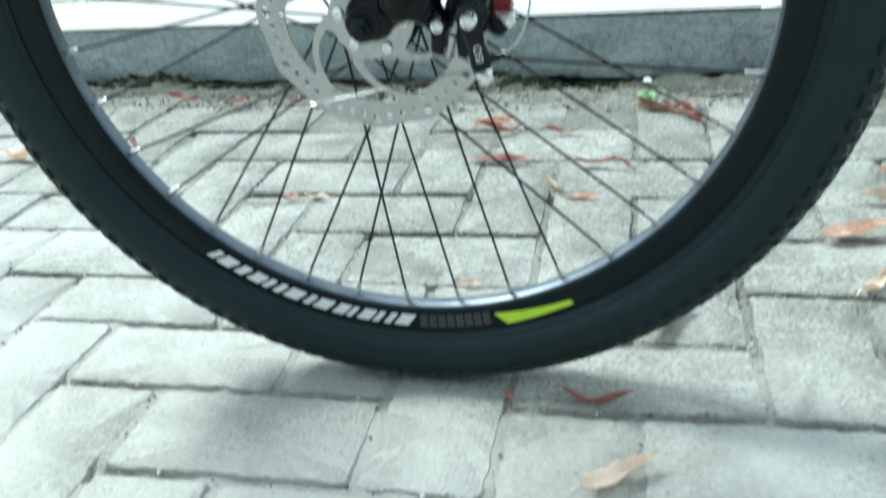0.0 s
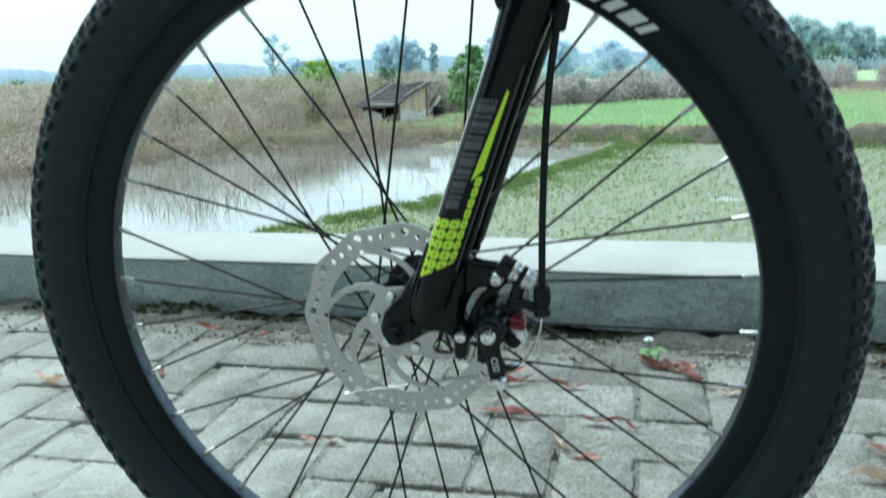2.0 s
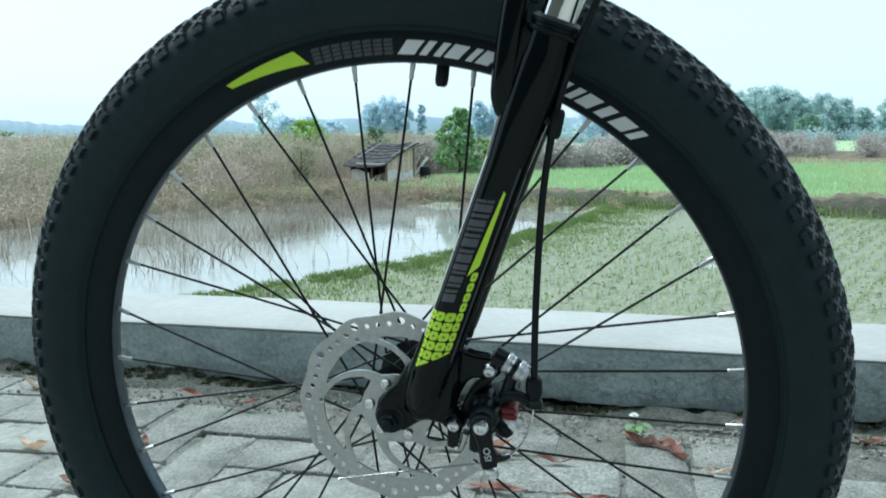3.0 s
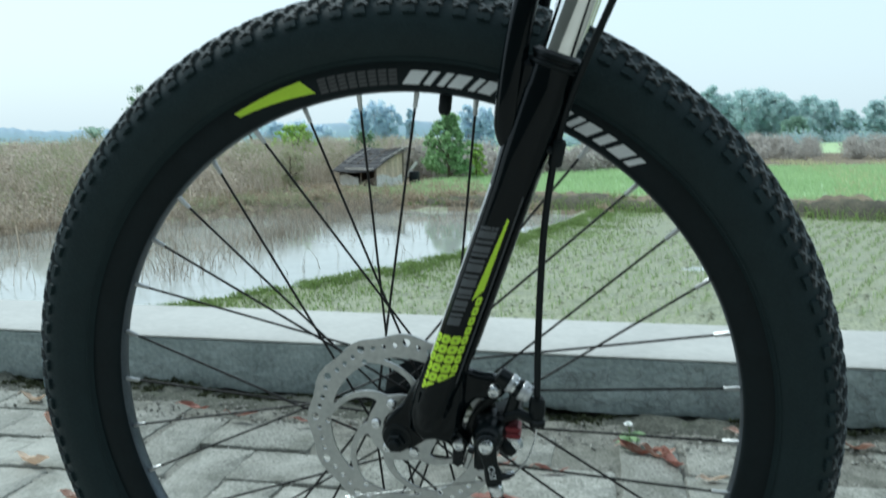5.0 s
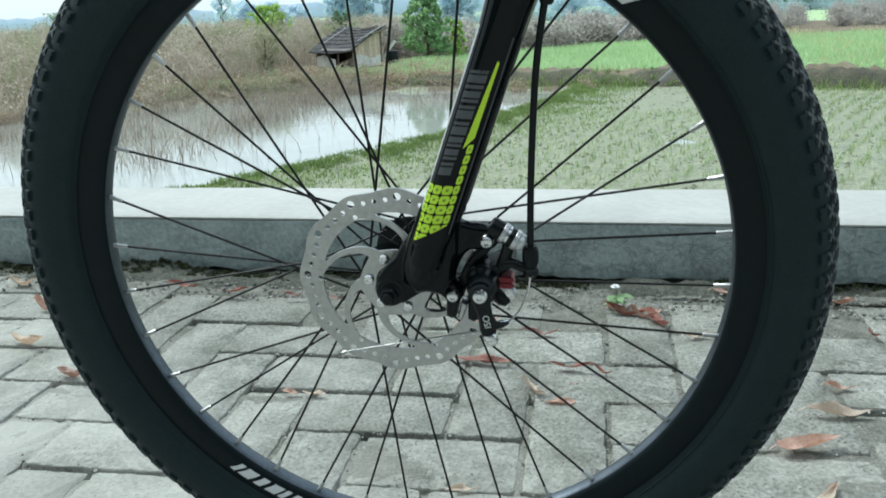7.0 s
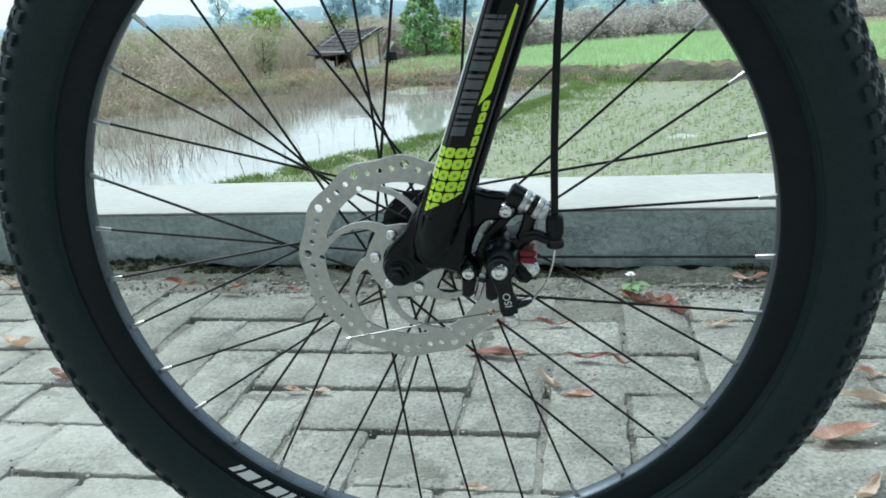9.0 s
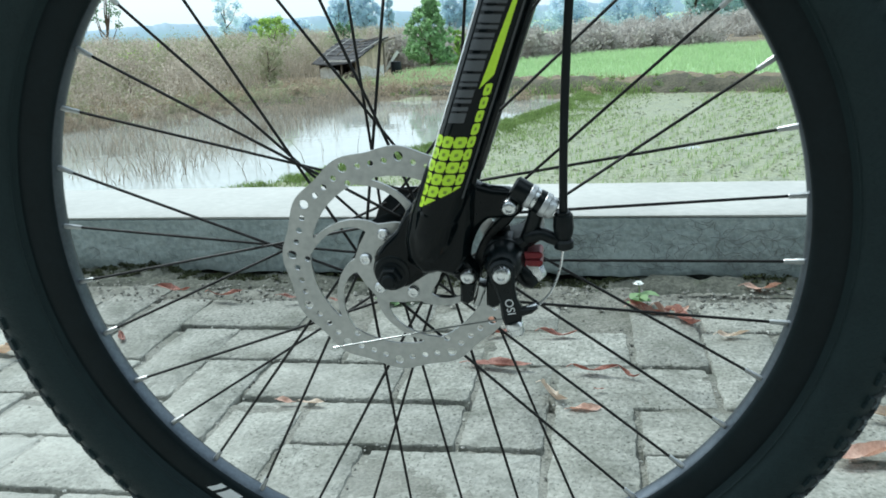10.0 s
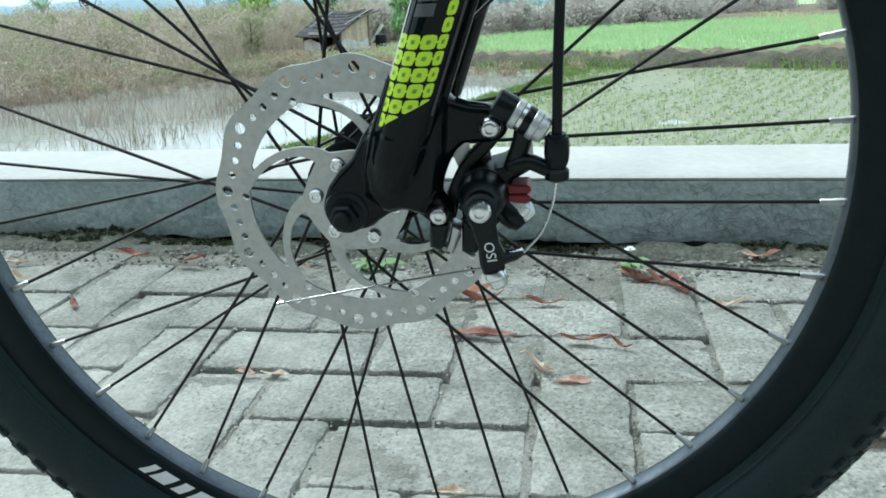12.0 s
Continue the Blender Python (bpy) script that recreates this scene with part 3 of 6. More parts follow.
def tyre():
    prof = [section(radians(a)) for a in range(-152, 153, 8)]
    prof += [(0.281, 0.0095), (0.281, -0.0095)]
    ob = part("tyre", lathe(prof, 200), RUBBER, bicycle, "black knobbly rubber tyre", BIKE)
    # moulded ribs near the rim and at the edge of the tread
    for sgn in (-1, 1):
        for psi, w in ((139, 1.2),):
            r, y = section(radians(psi * sgn), 0.0002)
            ring = [(r + 0.0008 * w * math.cos(radians(k)), y + 0.0008 * w * math.sin(radians(k))) for k in range(0, 360, 60)]
            part("bead_rib", lathe(ring, 200), RUBBER, ob)
    return ob


CROSS = [(-1.0, -0.62), (-0.62, -1.0), (0.0, -0.26), (0.66, -1.0), (1.0, -0.58), (0.32, 0.0), (1.0, 0.62), (0.62, 1.0), (0.0, 0.26), (-0.66, 1.0), (-1.0, 0.58), (-0.32, 0.0)]
BLOCK = [(-0.85, -1.0), (-0.2, -1.0), (0.0, -0.7), (0.2, -1.0), (0.85, -1.0), (1.0, 0.9), (0.35, 1.0), (0.0, 0.75), (-0.35, 1.0), (-1.0, 0.9)]


def tread(tyre_ob):
    bm, shoulder = bmesh.new(), bmesh.new()
    pitch = 112
    rows = [(-61, 0.0, BLOCK, 0.0052, 0.0027, 0.0026), (-46, 0.0, CROSS, 0.0062, 0.0032, 0.0027), (-29, 0.5, CROSS, 0.0066, 0.0040, 0.0028), (-10, 0.0, CROSS, 0.0064, 0.0042, 0.0029),
            (10, 0.5, CROSS, 0.0066, 0.0042, 0.0029), (29, 0.0, CROSS, 0.0064, 0.0040, 0.0028), (46, 0.5, CROSS, 0.0062, 0.0032, 0.0027), (61, 0.5, BLOCK, 0.0056, 0.0032, 0.0028)]
    rng = random.Random(3)
    crown = bm
    for psi, shift, shape, along, across, high in rows:
        bm = shoulder if shape is BLOCK else crown
        for i in range(pitch):
            a = 2 * math.pi * (i + shift) / pitch + rng.uniform(-0.002, 0.002)
            sgn = 1 if psi >= 0 else -1
            base, top = [], []
            for u, v in shape:
                for ring, lift, grow in ((base, -0.0015, 1.06), (top, high, 0.93)):
                    p = radians(psi) + sgn * v * across * grow / TUBE
                    r, y = section(p, lift)
                    t = a + u * along * grow / 0.335
                    ring.append(bm.verts.new((r * math.cos(t), y, r * math.sin(t))))
            n = len(shape)
            for k in range(n):
                bm.faces.new((base[k], base[(k + 1) % n], top[(k + 1) % n], top[k]))
            mid = sum((q.co for q in top), Vector()) / n
            c = bm.verts.new(mid + mid.normalized() * 0.0003)
            for k in range(n):
                bm.faces.new((top[k], top[(k + 1) % n], c))
    tagged(part("shoulder_tread", shoulder, RUBBER, tyre_ob, "square black shoulder blocks", smooth=False), kind="stuff")
    return part("tread", crown, KNOB, tyre_ob, "worn dusty tread knobs", smooth=False)


def fine_ribs(tyre_ob):
    """Fine crossed ribs moulded into the flank, each with a raised ridge."""
    bm = bmesh.new()
    for i in range(330):
        a = 2 * math.pi * i / 330
        for lean in (-1, 1):
            rows = []
            for s in range(5):
                psi, t = -radians(124 - 13.5 * s), a + lean * 0.016 * s
                row = []
                for off, lift in ((-0.0005, 0.0), (0.0, 0.00022), (0.0005, 0.0)):
                    r, y = section(psi, lift)
                    row.append(bm.verts.new((r * math.cos(t + off / r), y, r * math.sin(t + off / r))))
                rows.append(row)
            for p, q in zip(rows, rows[1:]):
                bm.faces.new((p[0], p[1], q[1], q[0]))
                bm.faces.new((p[1], p[2], q[2], q[1]))
    return part("flank_ribs", bm, RUBBER, tyre_ob, smooth=False)


tyre_ob = tyre()
tread(tyre_ob)
fine_ribs(tyre_ob)

RIM_PROFILE = [(0.2855, -0.0128), (0.2860, -0.0118), (0.2850, -0.0098), (0.279, -0.0098), (0.279, 0.0098), (0.2850, 0.0098), (0.2860, 0.0118), (0.2855, 0.0128),
               (0.282, 0.0131), (0.272, 0.0122), (0.2655, 0.0098), (0.2630, 0.0068), (0.2622, 0.0), (0.2630, -0.0068), (0.2655, -0.0098), (0.272, -0.0122), (0.282, -0.0131)]
rim = part("rim", lathe(RIM_PROFILE, 200), RIM, bicycle, "black aluminium rim with white and lime decals", BIKE)

part("rim_bed", lathe([(0.2630, 0.0064), (0.2621, 0.0050), (0.2617, 0.0), (0.2621, -0.0050), (0.2630, -0.0064), (0.2646, -0.0062), (0.2646, 0.0062)], 200), RIM_BED, rim, "smooth grey anodised inner face")


def rim_y(r):
    """Depth of the rim's near flank at a radius."""
    return float(np.interp(r, [0.2655, 0.272, 0.282], [-0.0098, -0.0122, -0.0131])) - 0.00025


def rim_patch(corners, steps=10):
    """A decal on the flank of the rim between two edges; corners: (angle, radius) of start low, start high, end high, end low."""
    bm = bmesh.new()
    grid = []
    (a0, r0), (a1, r1), (a2, r2), (a3, r3) = corners
    for i in range(steps + 1):
        t = i / steps
        row = []
        for j in range(4):
            s = j / 3
            a = (a0 * (1 - t) + a3 * t) * (1 - s) + (a1 * (1 - t) + a2 * t) * s
            r = (r0 * (1 - t) + r3 * t) * (1 - s) + (r1 * (1 - t) + r2 * t) * s
            row.append(bm.verts.new((r * math.cos(radians(a)), rim_y(r), r * math.sin(radians(a)))))
        grid.append(row)
    for ga, gb in zip(grid, grid[1:]):
        for j in range(3):
            bm.faces.new((ga[j], ga[j + 1], gb[j + 1], gb[j]))
    return bm


def rim_decals(turn):
    """One set of rim decals: a row of slanted white bars, a dark chequer and a tapered lime flash."""
    lo, hi = 0.2684, 0.2788
    a = 88.5 + turn
    for wide in (4.6, 4.0, 3.6, 4.6, 4.8, 4.0, 1.6, 4.4):
        for s, w in (((0.0, 1.0),) if wide < 2 else ((0.0, 0.58), (0.74, 0.26)) if wide > 4.2 else ((0.0, 0.28), (0.42, 0.58))):
            b, w = a - s * wide, wide * w
            part("decal_bar", rim_patch([(b, lo), (b - 1.6, hi), (b - 1.6 - w, hi), (b - w, lo)], 4), WHITE_VINYL, rim, "white decal bar")
        a -= wide + 1.0
    for i in range(8):
        for j in range(4):
            a, r = 102.2 - 1.65 * i + turn, 0.2682 + 0.0030 * j
            part("decal_square", rim_patch([(a, r), (a - 0.25, r + 0.0025), (a - 1.6, r + 0.0025), (a - 1.35, r)], 2), DARK_VINYL, rim, "dark grey decal square")
    part("decal_flash", rim_patch([(116.6 + turn, 0.2752), (117.2 + turn, 0.2795), (104.8 + turn, 0.2818), (102.9 + turn, 0.2700)], 14), LIME, rim, "lime green decal flash")


rim_decals(0)
rim_decals(180)

# hub
hub = part("hub", lathe([(0.0145, -0.022), (0.0295, -0.0225), (0.0315, -0.0238), (0.0295, -0.0252), (0.023, -0.026), (0.021, -0.034), (0.012, -0.0345), (0.009, -0.047), (0.004, -0.047),
                        (0.004, 0.047), (0.009, 0.047), (0.012, 0.034), (0.0295, 0.0315), (0.0315, 0.030), (0.0295, 0.0285), (0.0145, 0.026)], 48), BLACK, bicycle, "black disc hub", BIKE)

# spokes: thirty-six, crossed three times
for k in range(36):
    th = radians(95 + 10 * k - 8.45)
    flange = -0.0245 if k % 2 == 0 else 0.0300
    at = th + radians(60 if k % 4 < 2 else -60)
    outer = Vector((0.2622 * math.cos(th), 0, 0.2622 * math.sin(th)))
    inner = Vector((0.0285 * math.cos(at), flange + (0.0016 if k % 4 < 2 else -0.0016), 0.0285 * math.sin(at)))
    way = (inner - outer).normalized()
    sp = part("spoke", rod(outer + way * 0.010, inner, 0.00105, 8), SPOKE, bicycle, "thin black steel spoke", BIKE)
    part("nipple", turned(bmesh.new(), outer - way * 0.001, outer + way * 0.0125, [(0, 0.0021), (0.45, 0.0021), (0.5, 0.0018), (0.93, 0.0018), (1, 0.0013)], 8), NIPPLE, sp, "bright nickel nipple")

# valve
va = radians(81.6)
vdir = Vector((math.cos(va), 0, math.sin(va)))
valve = part("valve", turned(bmesh.new(), vdir * 0.265, vdir * 0.2465, [(0, 0.0040), (0.12, 0.0042), (0.2, 0.0050), (0.75, 0.0050), (0.92, 0.0044), (1, 0.0030)], 16), PLASTIC, rim, "black valve cap")


# brake rotor
def loop(bm, pts, y):
    vs = [bm.verts.new((x, y, z)) for x, z in pts]
    return [bm.edges.new((vs[i], vs[(i + 1) % len(vs)])) for i in range(len(vs))]


def polar(r, a):
    return (r * math.cos(radians(a)), r * math.sin(radians(a)))


def rotor_bm():
    bm = bmesh.new()
    y = -0.0363
    edges = loop(bm, [polar(0.0786 + 0.0013 * math.cos(radians(12 * (a - 86))), a) for a in np.arange(0, 360, 2.0)], y)
    edges += loop(bm, [polar(0.0165, a) for a in range(0, 360, 15)], y)
    for n in range(12):
        c = polar(0.0731, 85 + 30 * n)
        edges += loop(bm, [(c[0] + 0.0032 * math.cos(radians(q)), c[1] + 0.0032 * math.sin(radians(q))) for q in range(0, 360, 30)], y)
        for j, off in enumerate((7.5, 15, 22.2)):
            c = polar(0.0703 if j != 1 else 0.0697, 85 + 30 * n + off)
            edges += loop(bm, [(c[0] + 0.0021 * math.cos(radians(q)), c[1] + 0.0021 * math.sin(radians(q))) for q in range(0, 360, 40)], y)
    for n in range(6):
        c = polar(0.0625, 117 + 60 * n)
        edges += loop(bm, [(c[0] + 0.0022 * math.cos(radians(q)), c[1] + 0.0022 * math.sin(radians(q))) for q in range(0, 360, 40)], y)
        # a window between two swept arms
        a0 = 123 + 60 * n
        side_a, side_b = [], []
        for s in range(11):
            t = s / 10
            r = 0.0300 + 0.0290 * t
            mid = a0 + 44 * t ** 1.25
            arm = math.degrees((0.0048 - 0.0012 * math.sin(math.pi * t)) / r)
            side_a.append(polar(r, mid + arm))
            side_b.append(polar(r, mid + 60 - arm))
        top = [polar(0.0602, a0 + 44 + 7 + (46 * k / 6)) for k in range(7)]
        bottom = [polar(0.0287, a0 + 51 - 42 * k / 4) for k in range(5)]
        edges += loop(bm, side_a + top + side_b[::-1] + bottom[1:-1], y)
    bmesh.ops.triangle_fill(bm, use_beauty=True, edges=edges)
    out = bmesh.ops.extrude_face_region(bm, geom=bm.faces[:])
    bmesh.ops.translate(bm, verts=[v for v in out["geom"] if isinstance(v, bmesh.types.BMVert)], vec=(0, 0.0018, 0))
    return bm


rotor = part("brake_rotor", rotor_bm(), STEEL, bicycle, "drilled steel disc brake rotor", BIKE, smooth=False)
for n in range(6):
    c = polar(0.0222, 112 + 60 * n)
    part("rotor_bolt", turned(bmesh.new(), (c[0], -0.0360, c[1]), (c[0], -0.0392, c[1]), [(0, 0.0042), (0.5, 0.0042), (0.85, 0.0033), (0.9, 0.0018), (0.7, 0.0016)], 16), ZINC, rotor, "domed zinc bolt")

# fork: two lower legs with dropouts, arch, wipers and chrome stanchions
FOOT, UP = Vector((0.034, 0, 0.040)), Vector((0.346, 0, 0.938)).normalized()
ACROSS = Vector((UP.z, 0, -UP.x))
LEG_Y, LEG_R = 0.0575, 0.0150
fork = part("fork", prism([(0.100 + 0.012 * math.cos(radians(q)), 0.330 + 0.004 * math.sin(radians(q))) for q in range(0, 360, 30)], -0.001, 0.001), GLOSS, bicycle, "glossy black suspension fork", BIKE)


def leg_point(s, phi, y_mid, lift=0.0, radius=LEG_R):
    return FOOT + UP * s + Vector((0, y_mid, 0)) + (radius + lift) * (math.sin(radians(phi)) * ACROSS + Vector((0, -math.cos(radians(phi)), 0)))


def leg(y_mid):
    length = 0.256
    bm = bmesh.new()
    turned(bm, FOOT - UP * 0.004 + Vector((0, y_mid, 0)), FOOT + UP * length + Vector((0, y_mid, 0)),
           [(0, 0.0140), (0.02, 0.0148), (0.04, 0.0149), (0.4, 0.0149), (0.66, 0.0152), (0.75, 0.0166), (0.93, 0.0172), (0.95, 0.0166), (1, 0.0166)], 40)
    ob = part("lower_leg", bm, GLOSS, fork, "glossy black lower fork leg")
    top = FOOT + UP * length + Vector((0, y_mid, 0))
    part("wiper_seal", turned(bmesh.new(), top - UP * 0.001, top + UP * 0.010, [(0, 0.0170), (0.1, 0.0182), (0.28, 0.0182), (0.32, 0.0160), (0.52, 0.0160), (0.58, 0.0174), (0.8, 0.0172), (1, 0.0142)], 32), PLASTIC, fork, "black ribbed dust wiper")
    part("stanchion", rod(top - UP * 0.02, top + UP * 0.20, 0.0130, 32, 0.02), CHROME, fork, "bright chrome stanchion")
    return ob


near_leg = leg(-LEG_Y)
leg(LEG_Y)
for sgn in (-1, 1):
    # ridge along the back of each leg
    part("leg_ridge", sweep([leg_point(s, 62 * -sgn if sgn > 0 else 62, sgn * LEG_Y, 0.0004) for s in np.linspace(0.03, 0.19, 12)], 0.0016, 8), GLOSS, fork)
arch_half = [(0.0945, -0.0590, 0.2265), (0.0915, -0.0610, 0.2400), (0.0935, -0.0620, 0.2650), (0.0985, -0.0610, 0.2960), (0.1060, -0.0570, 0.3290), (0.1150, -0.0470, 0.3580), (0.1210, -0.0270, 0.3770), (0.1230, 0.0, 0.3830)]
arch_pts = curve(arch_half + [(x, -y, z) for x, y, z in arch_half[-2::-1]], 6)
arch_n = len(arch_pts)
part("fork_arch", sweep(arch_pts, [float(np.interp(min(i, arch_n - 1 - i), [0, 2, 6, 12, 20, 60], [0.004, 0.0085, 0.0098, 0.0088, 0.0082, 0.0085])) for i in range(arch_n)], 20, flat=(0.85, 1.0)), GLOSS, fork, "glossy black fork arch over the tyre")
for y0, y1 in ((-0.0680, -0.0500), (0.0500, 0.0680)):
    part("arch_web", prism([(0.0880, 0.2300), (0.1020, 0.2240), (0.1180, 0.2740), (0.1110, 0.2860), (0.1010, 0.2860)], y0, y1, 0.005), GLOSS, fork)

MOUNT = [(0.0584, 0.0595), (0.0671, 0.0570), (0.0774, 0.0560)] + arc(0.0770, 0.0462, 0.0088, 75, -80, 8) + [(0.0700, 0.0372), (0.0639, 0.0373), (0.0592, 0.0333), (0.0551, 0.0260), (0.0520, 0.0179), (0.0508, 0.0110)]
LUG = arc(0.0490, 0.0005, 0.0078, 55, -125, 8)
UNDER = [(0.0410, -0.0030), (0.0378, -0.0002), (0.0305, 0.0020), (0.0229, 0.0000), (0.0158, -0.0045), (0.0100, -0.0085)]
EAR = arc(0.0000, 0.0030, 0.0128, -75, -200, 10) + [(-0.0090, 0.0150), (-0.0030, 0.0225), (0.0050, 0.0300), (0.0120, 0.0423), (0.0200, 0.0520), (0.0300, 0.0720), (0.0500, 0.0760)]
casting = prism(MOUNT + LUG + UNDER + EAR, -0.0575, -0.0455, 0.0024)
sweep([FOOT + UP * s + Vector((0, y, 0)) for s, y in ((0.016, -0.0575), (0.002, -0.0575), (-0.010, -0.0560), (-0.022, -0.0530), (-0.032, -0.0495))], [0.0135, 0.0152, 0.0154, 0.0148, 0.0120], 32, bm=casting)
body = prism([(0.0570, 0.0640), (0.0545, 0.0380), (0.0505, 0.0140), (0.0420, 0.0015), (0.0305, 0.0045), (0.0215, 0.0030), (0.0130, 0.0120), (0.0120, 0.0260), (0.0165, 0.0430), (0.0290, 0.0740), (0.0480, 0.0760)], -0.0650, -0.0480, 0.004)
body_mesh = bpy.data.meshes.new("dropout_body")
body.to_mesh(body_mesh)
body.free()
casting.from_mesh(body_mesh)
bpy.data.meshes.remove(body_mesh)
casting = part("dropout", casting, GLOSS, fork, "glossy black cast dropout with brake mount", edge=180)
blend = casting.modifiers.new("blend", "REMESH")
blend.mode, blend.voxel_size, blend.use_smooth_shade = "VOXEL", 0.0009, True
soften = casting.modifiers.new("soften", "SMOOTH")
soften.factor, soften.iterations = 0.5, 22
part("dropout", prism([(0.0520, 0.0600), (0.0460, 0.0300), (0.0300, 0.0020)] + UNDER[3:] + EAR, 0.0460, 0.0560, 0.0024), GLOSS, fork)
part("dropout_boss", turned(bmesh.new(), (0.0005, -0.050, 0.0025), (0.0005, -0.0585, 0.0025), [(0, 0.0124), (0.75, 0.0122), (0.95, 0.0112), (1, 0.0100)], 28), BLACK, fork)
part("axle_washer", rod((0.0, -0.0582, 0.0005), (0.0, -0.0600, 0.0005), 0.0096, 24), PLASTIC, fork)
part("axle_nut", turned(bmesh.new(), (0, -0.0598, 0.0005), (0, -0.0650, 0.0005), [(0, 0.0078), (0.8, 0.0078), (1, 0.0066)], 6, 0.3), PLASTIC, fork, "black axle nut")
part("axle_end", turned(bmesh.new(), (0, -0.0640, 0.0005), (0, -0.0690, 0.0005), [(0, 0.0046), (0.8, 0.0046), (1, 0.0034)], 16), PLASTIC, fork)


# decals on the near leg
def leg_patch(corners, lift=0.00025, steps=4):
    bm = bmesh.new()
    (s0, f0), (s1, f1), (s2, f2), (s3, f3) = corners
    grid = []
    for i in range(steps + 1):
        t = i / steps
        row = []
        for j in range(steps + 1):
            q = j / steps
            s = (s0 * (1 - t) + s3 * t) * (1 - q) + (s1 * (1 - t) + s2 * t) * q
            ph = (f0 * (1 - t) + f3 * t) * (1 - q) + (f1 * (1 - t) + f2 * t) * q
            row.append(bm.verts.new(leg_point(s, ph, -LEG_Y, lift, 0.0149)))
        grid.append(row)
    for a, b in zip(grid, grid[1:]):
        for j in range(steps):
            bm.faces.new((a[j], a[j + 1], b[j + 1], b[j]))
    return bm


def leg_cut(phi):
    """Slanting lower limit of the lime field."""
    return -0.0015 + (phi + 78) / 108 * 0.0290


def leg_blossom(mid_s, mid_phi, half_s, half_phi, lift):
    """A rounded square on the leg, cut off along the slanting lower limit."""
    bm = bmesh.new()

    def spot(share, k):
        a = 2 * math.pi * k / 16
        c, d = math.cos(a), math.sin(a)
        grow = share / (abs(c) ** 5 + abs(d) ** 5) ** (1 / 5)
        ph = mid_phi + half_phi * grow * c
        at = mid_s + half_s * grow * d + 0.0055 * math.sin(radians(ph))
        return bm.verts.new(leg_point(max(at, leg_cut(ph)), ph, -LEG_Y, lift, 0.0149))

    hub_vert = spot(0.0, 0)
    rings = [[spot(share, k) for k in range(16)] for share in (0.5, 1.0)]
    for k in range(16):
        bm.faces.new((hub_vert, rings[0][k], rings[0][(k + 1) % 16]))
        bm.faces.new((rings[0][k], rings[1][k], rings[1][(k + 1) % 16], rings[0][(k + 1) % 16]))
    return bm


for col in range(4):
    mid_phi = -58 + 28.5 * col - (5 if col == 3 else 0)
    half_phi = 13.0 if col < 3 else 8.0
    for k in range(-2, 12):
        mid_s = 0.0060 + 0.0079 * k
        if mid_s > (0.0560 if col < 3 else 0.0880) or mid_s + 0.0055 * math.sin(radians(mid_phi)) < leg_cut(mid_phi) - 0.0025:
            continue
        part("decal_square", leg_blossom(mid_s, mid_phi, 0.0035, half_phi, 0.00025), LIME, near_leg, "lime green rounded decal square")
        if mid_s + 0.0055 * math.sin(radians(mid_phi)) > leg_cut(mid_phi) + 0.0012:
            for size, lift, mat in ((0.3, 0.00034, LIME_MID), (0.14, 0.00042, LIME_DULL)):
                part("decal_dot", leg_blossom(mid_s, mid_phi, 0.0035 * size, half_phi * size, lift), mat, near_leg)
            for dph in ((-half_phi - 1.6, half_phi + 1.6) if col < 3 else ()):
                part("decal_tab", leg_blossom(mid_s, mid_phi + dph, 0.0006, 2.2, 0.0003), LIME, near_leg)
part("decal_flash", leg_patch([(0.0860, 4), (0.1510, 20), (0.1500, 27), (0.0960, 26)], steps=8), LIME, near_leg, "tapered lime green decal flash")
s0 = 0.0610
for wide in (0.0120, 0.0100, 0.0092, 0.0120, 0.0120, 0.0100, 0.0042, 0.0110):
    top_phi = -6 + 190 * (s0 - 0.06)
    for s, w in (((0.0, 0.5), (0.6, 0.2)) if wide > 0.0105 else ((0.0, 0.22), (0.34, 0.46)) if wide > 0.005 else ((0.0, 0.6),)):
        b, w = s0 + s * wide, w * wide
        part("decal_bar", leg_patch([(b, -44), (b + w, -44), (b + w + 0.0040, top_phi), (b + 0.0040, top_phi)], steps=4), GREY_VINYL, near_leg, "dark grey decal bar")
    s0 += wide
part("leg_line", leg_patch([(0.02, 40), (0.235, 40), (0.235, 46), (0.02, 46)], 0.0003, 10), DARK_VINYL, near_leg)
# gloss highlights on the leg's edges, painted as a white and a grey line
part("leg_line", leg_patch([(0.000, -87), (0.185, -87), (0.185, -62), (0.000, -71)], 0.0003, 12), WHITE_VINYL, near_leg, "white painted highlight along the leg's edge")
part("leg_line", leg_patch([(0.035, 64), (0.185, 64), (0.185, 69), (0.035, 69)], 0.0003, 12), GREY_VINYL, near_leg)


# disc brake caliper
def bolt(place, r, high, parent, name="bolt"):
    x, y, z = place
    ob = part(name, turned(bmesh.new(), (x, y + high, z), (x, y, z), [(0, r), (0.55, r), (0.85, r * 0.86), (0.98, r * 0.62), (1, r * 0.45), (0.75, r * 0.40)], 20), ZINC, parent, "bright zinc socket bolt")
    return ob


def strut(points, wide, y0, y1, bev=0.0012):
    """A curved flat strut that follows points in the plane of the wheel."""
    line = [Vector((p.x, p.z)) for p in curve([(x, 0, z) for x, z in points], 6)]
    left, right = [], []
    for i, p in enumerate(line):
        d = (line[min(i + 1, len(line) - 1)] - line[max(i - 1, 0)]).normalized()
        w = wide * (0.5 if 0 < i < len(line) - 1 else 0.38)
        left.append((p.x - d.y * w, p.y + d.x * w))
        right.append((p.x + d.y * w, p.y - d.x * w))
    return prism(left + right[::-1], y0, y1, bev)


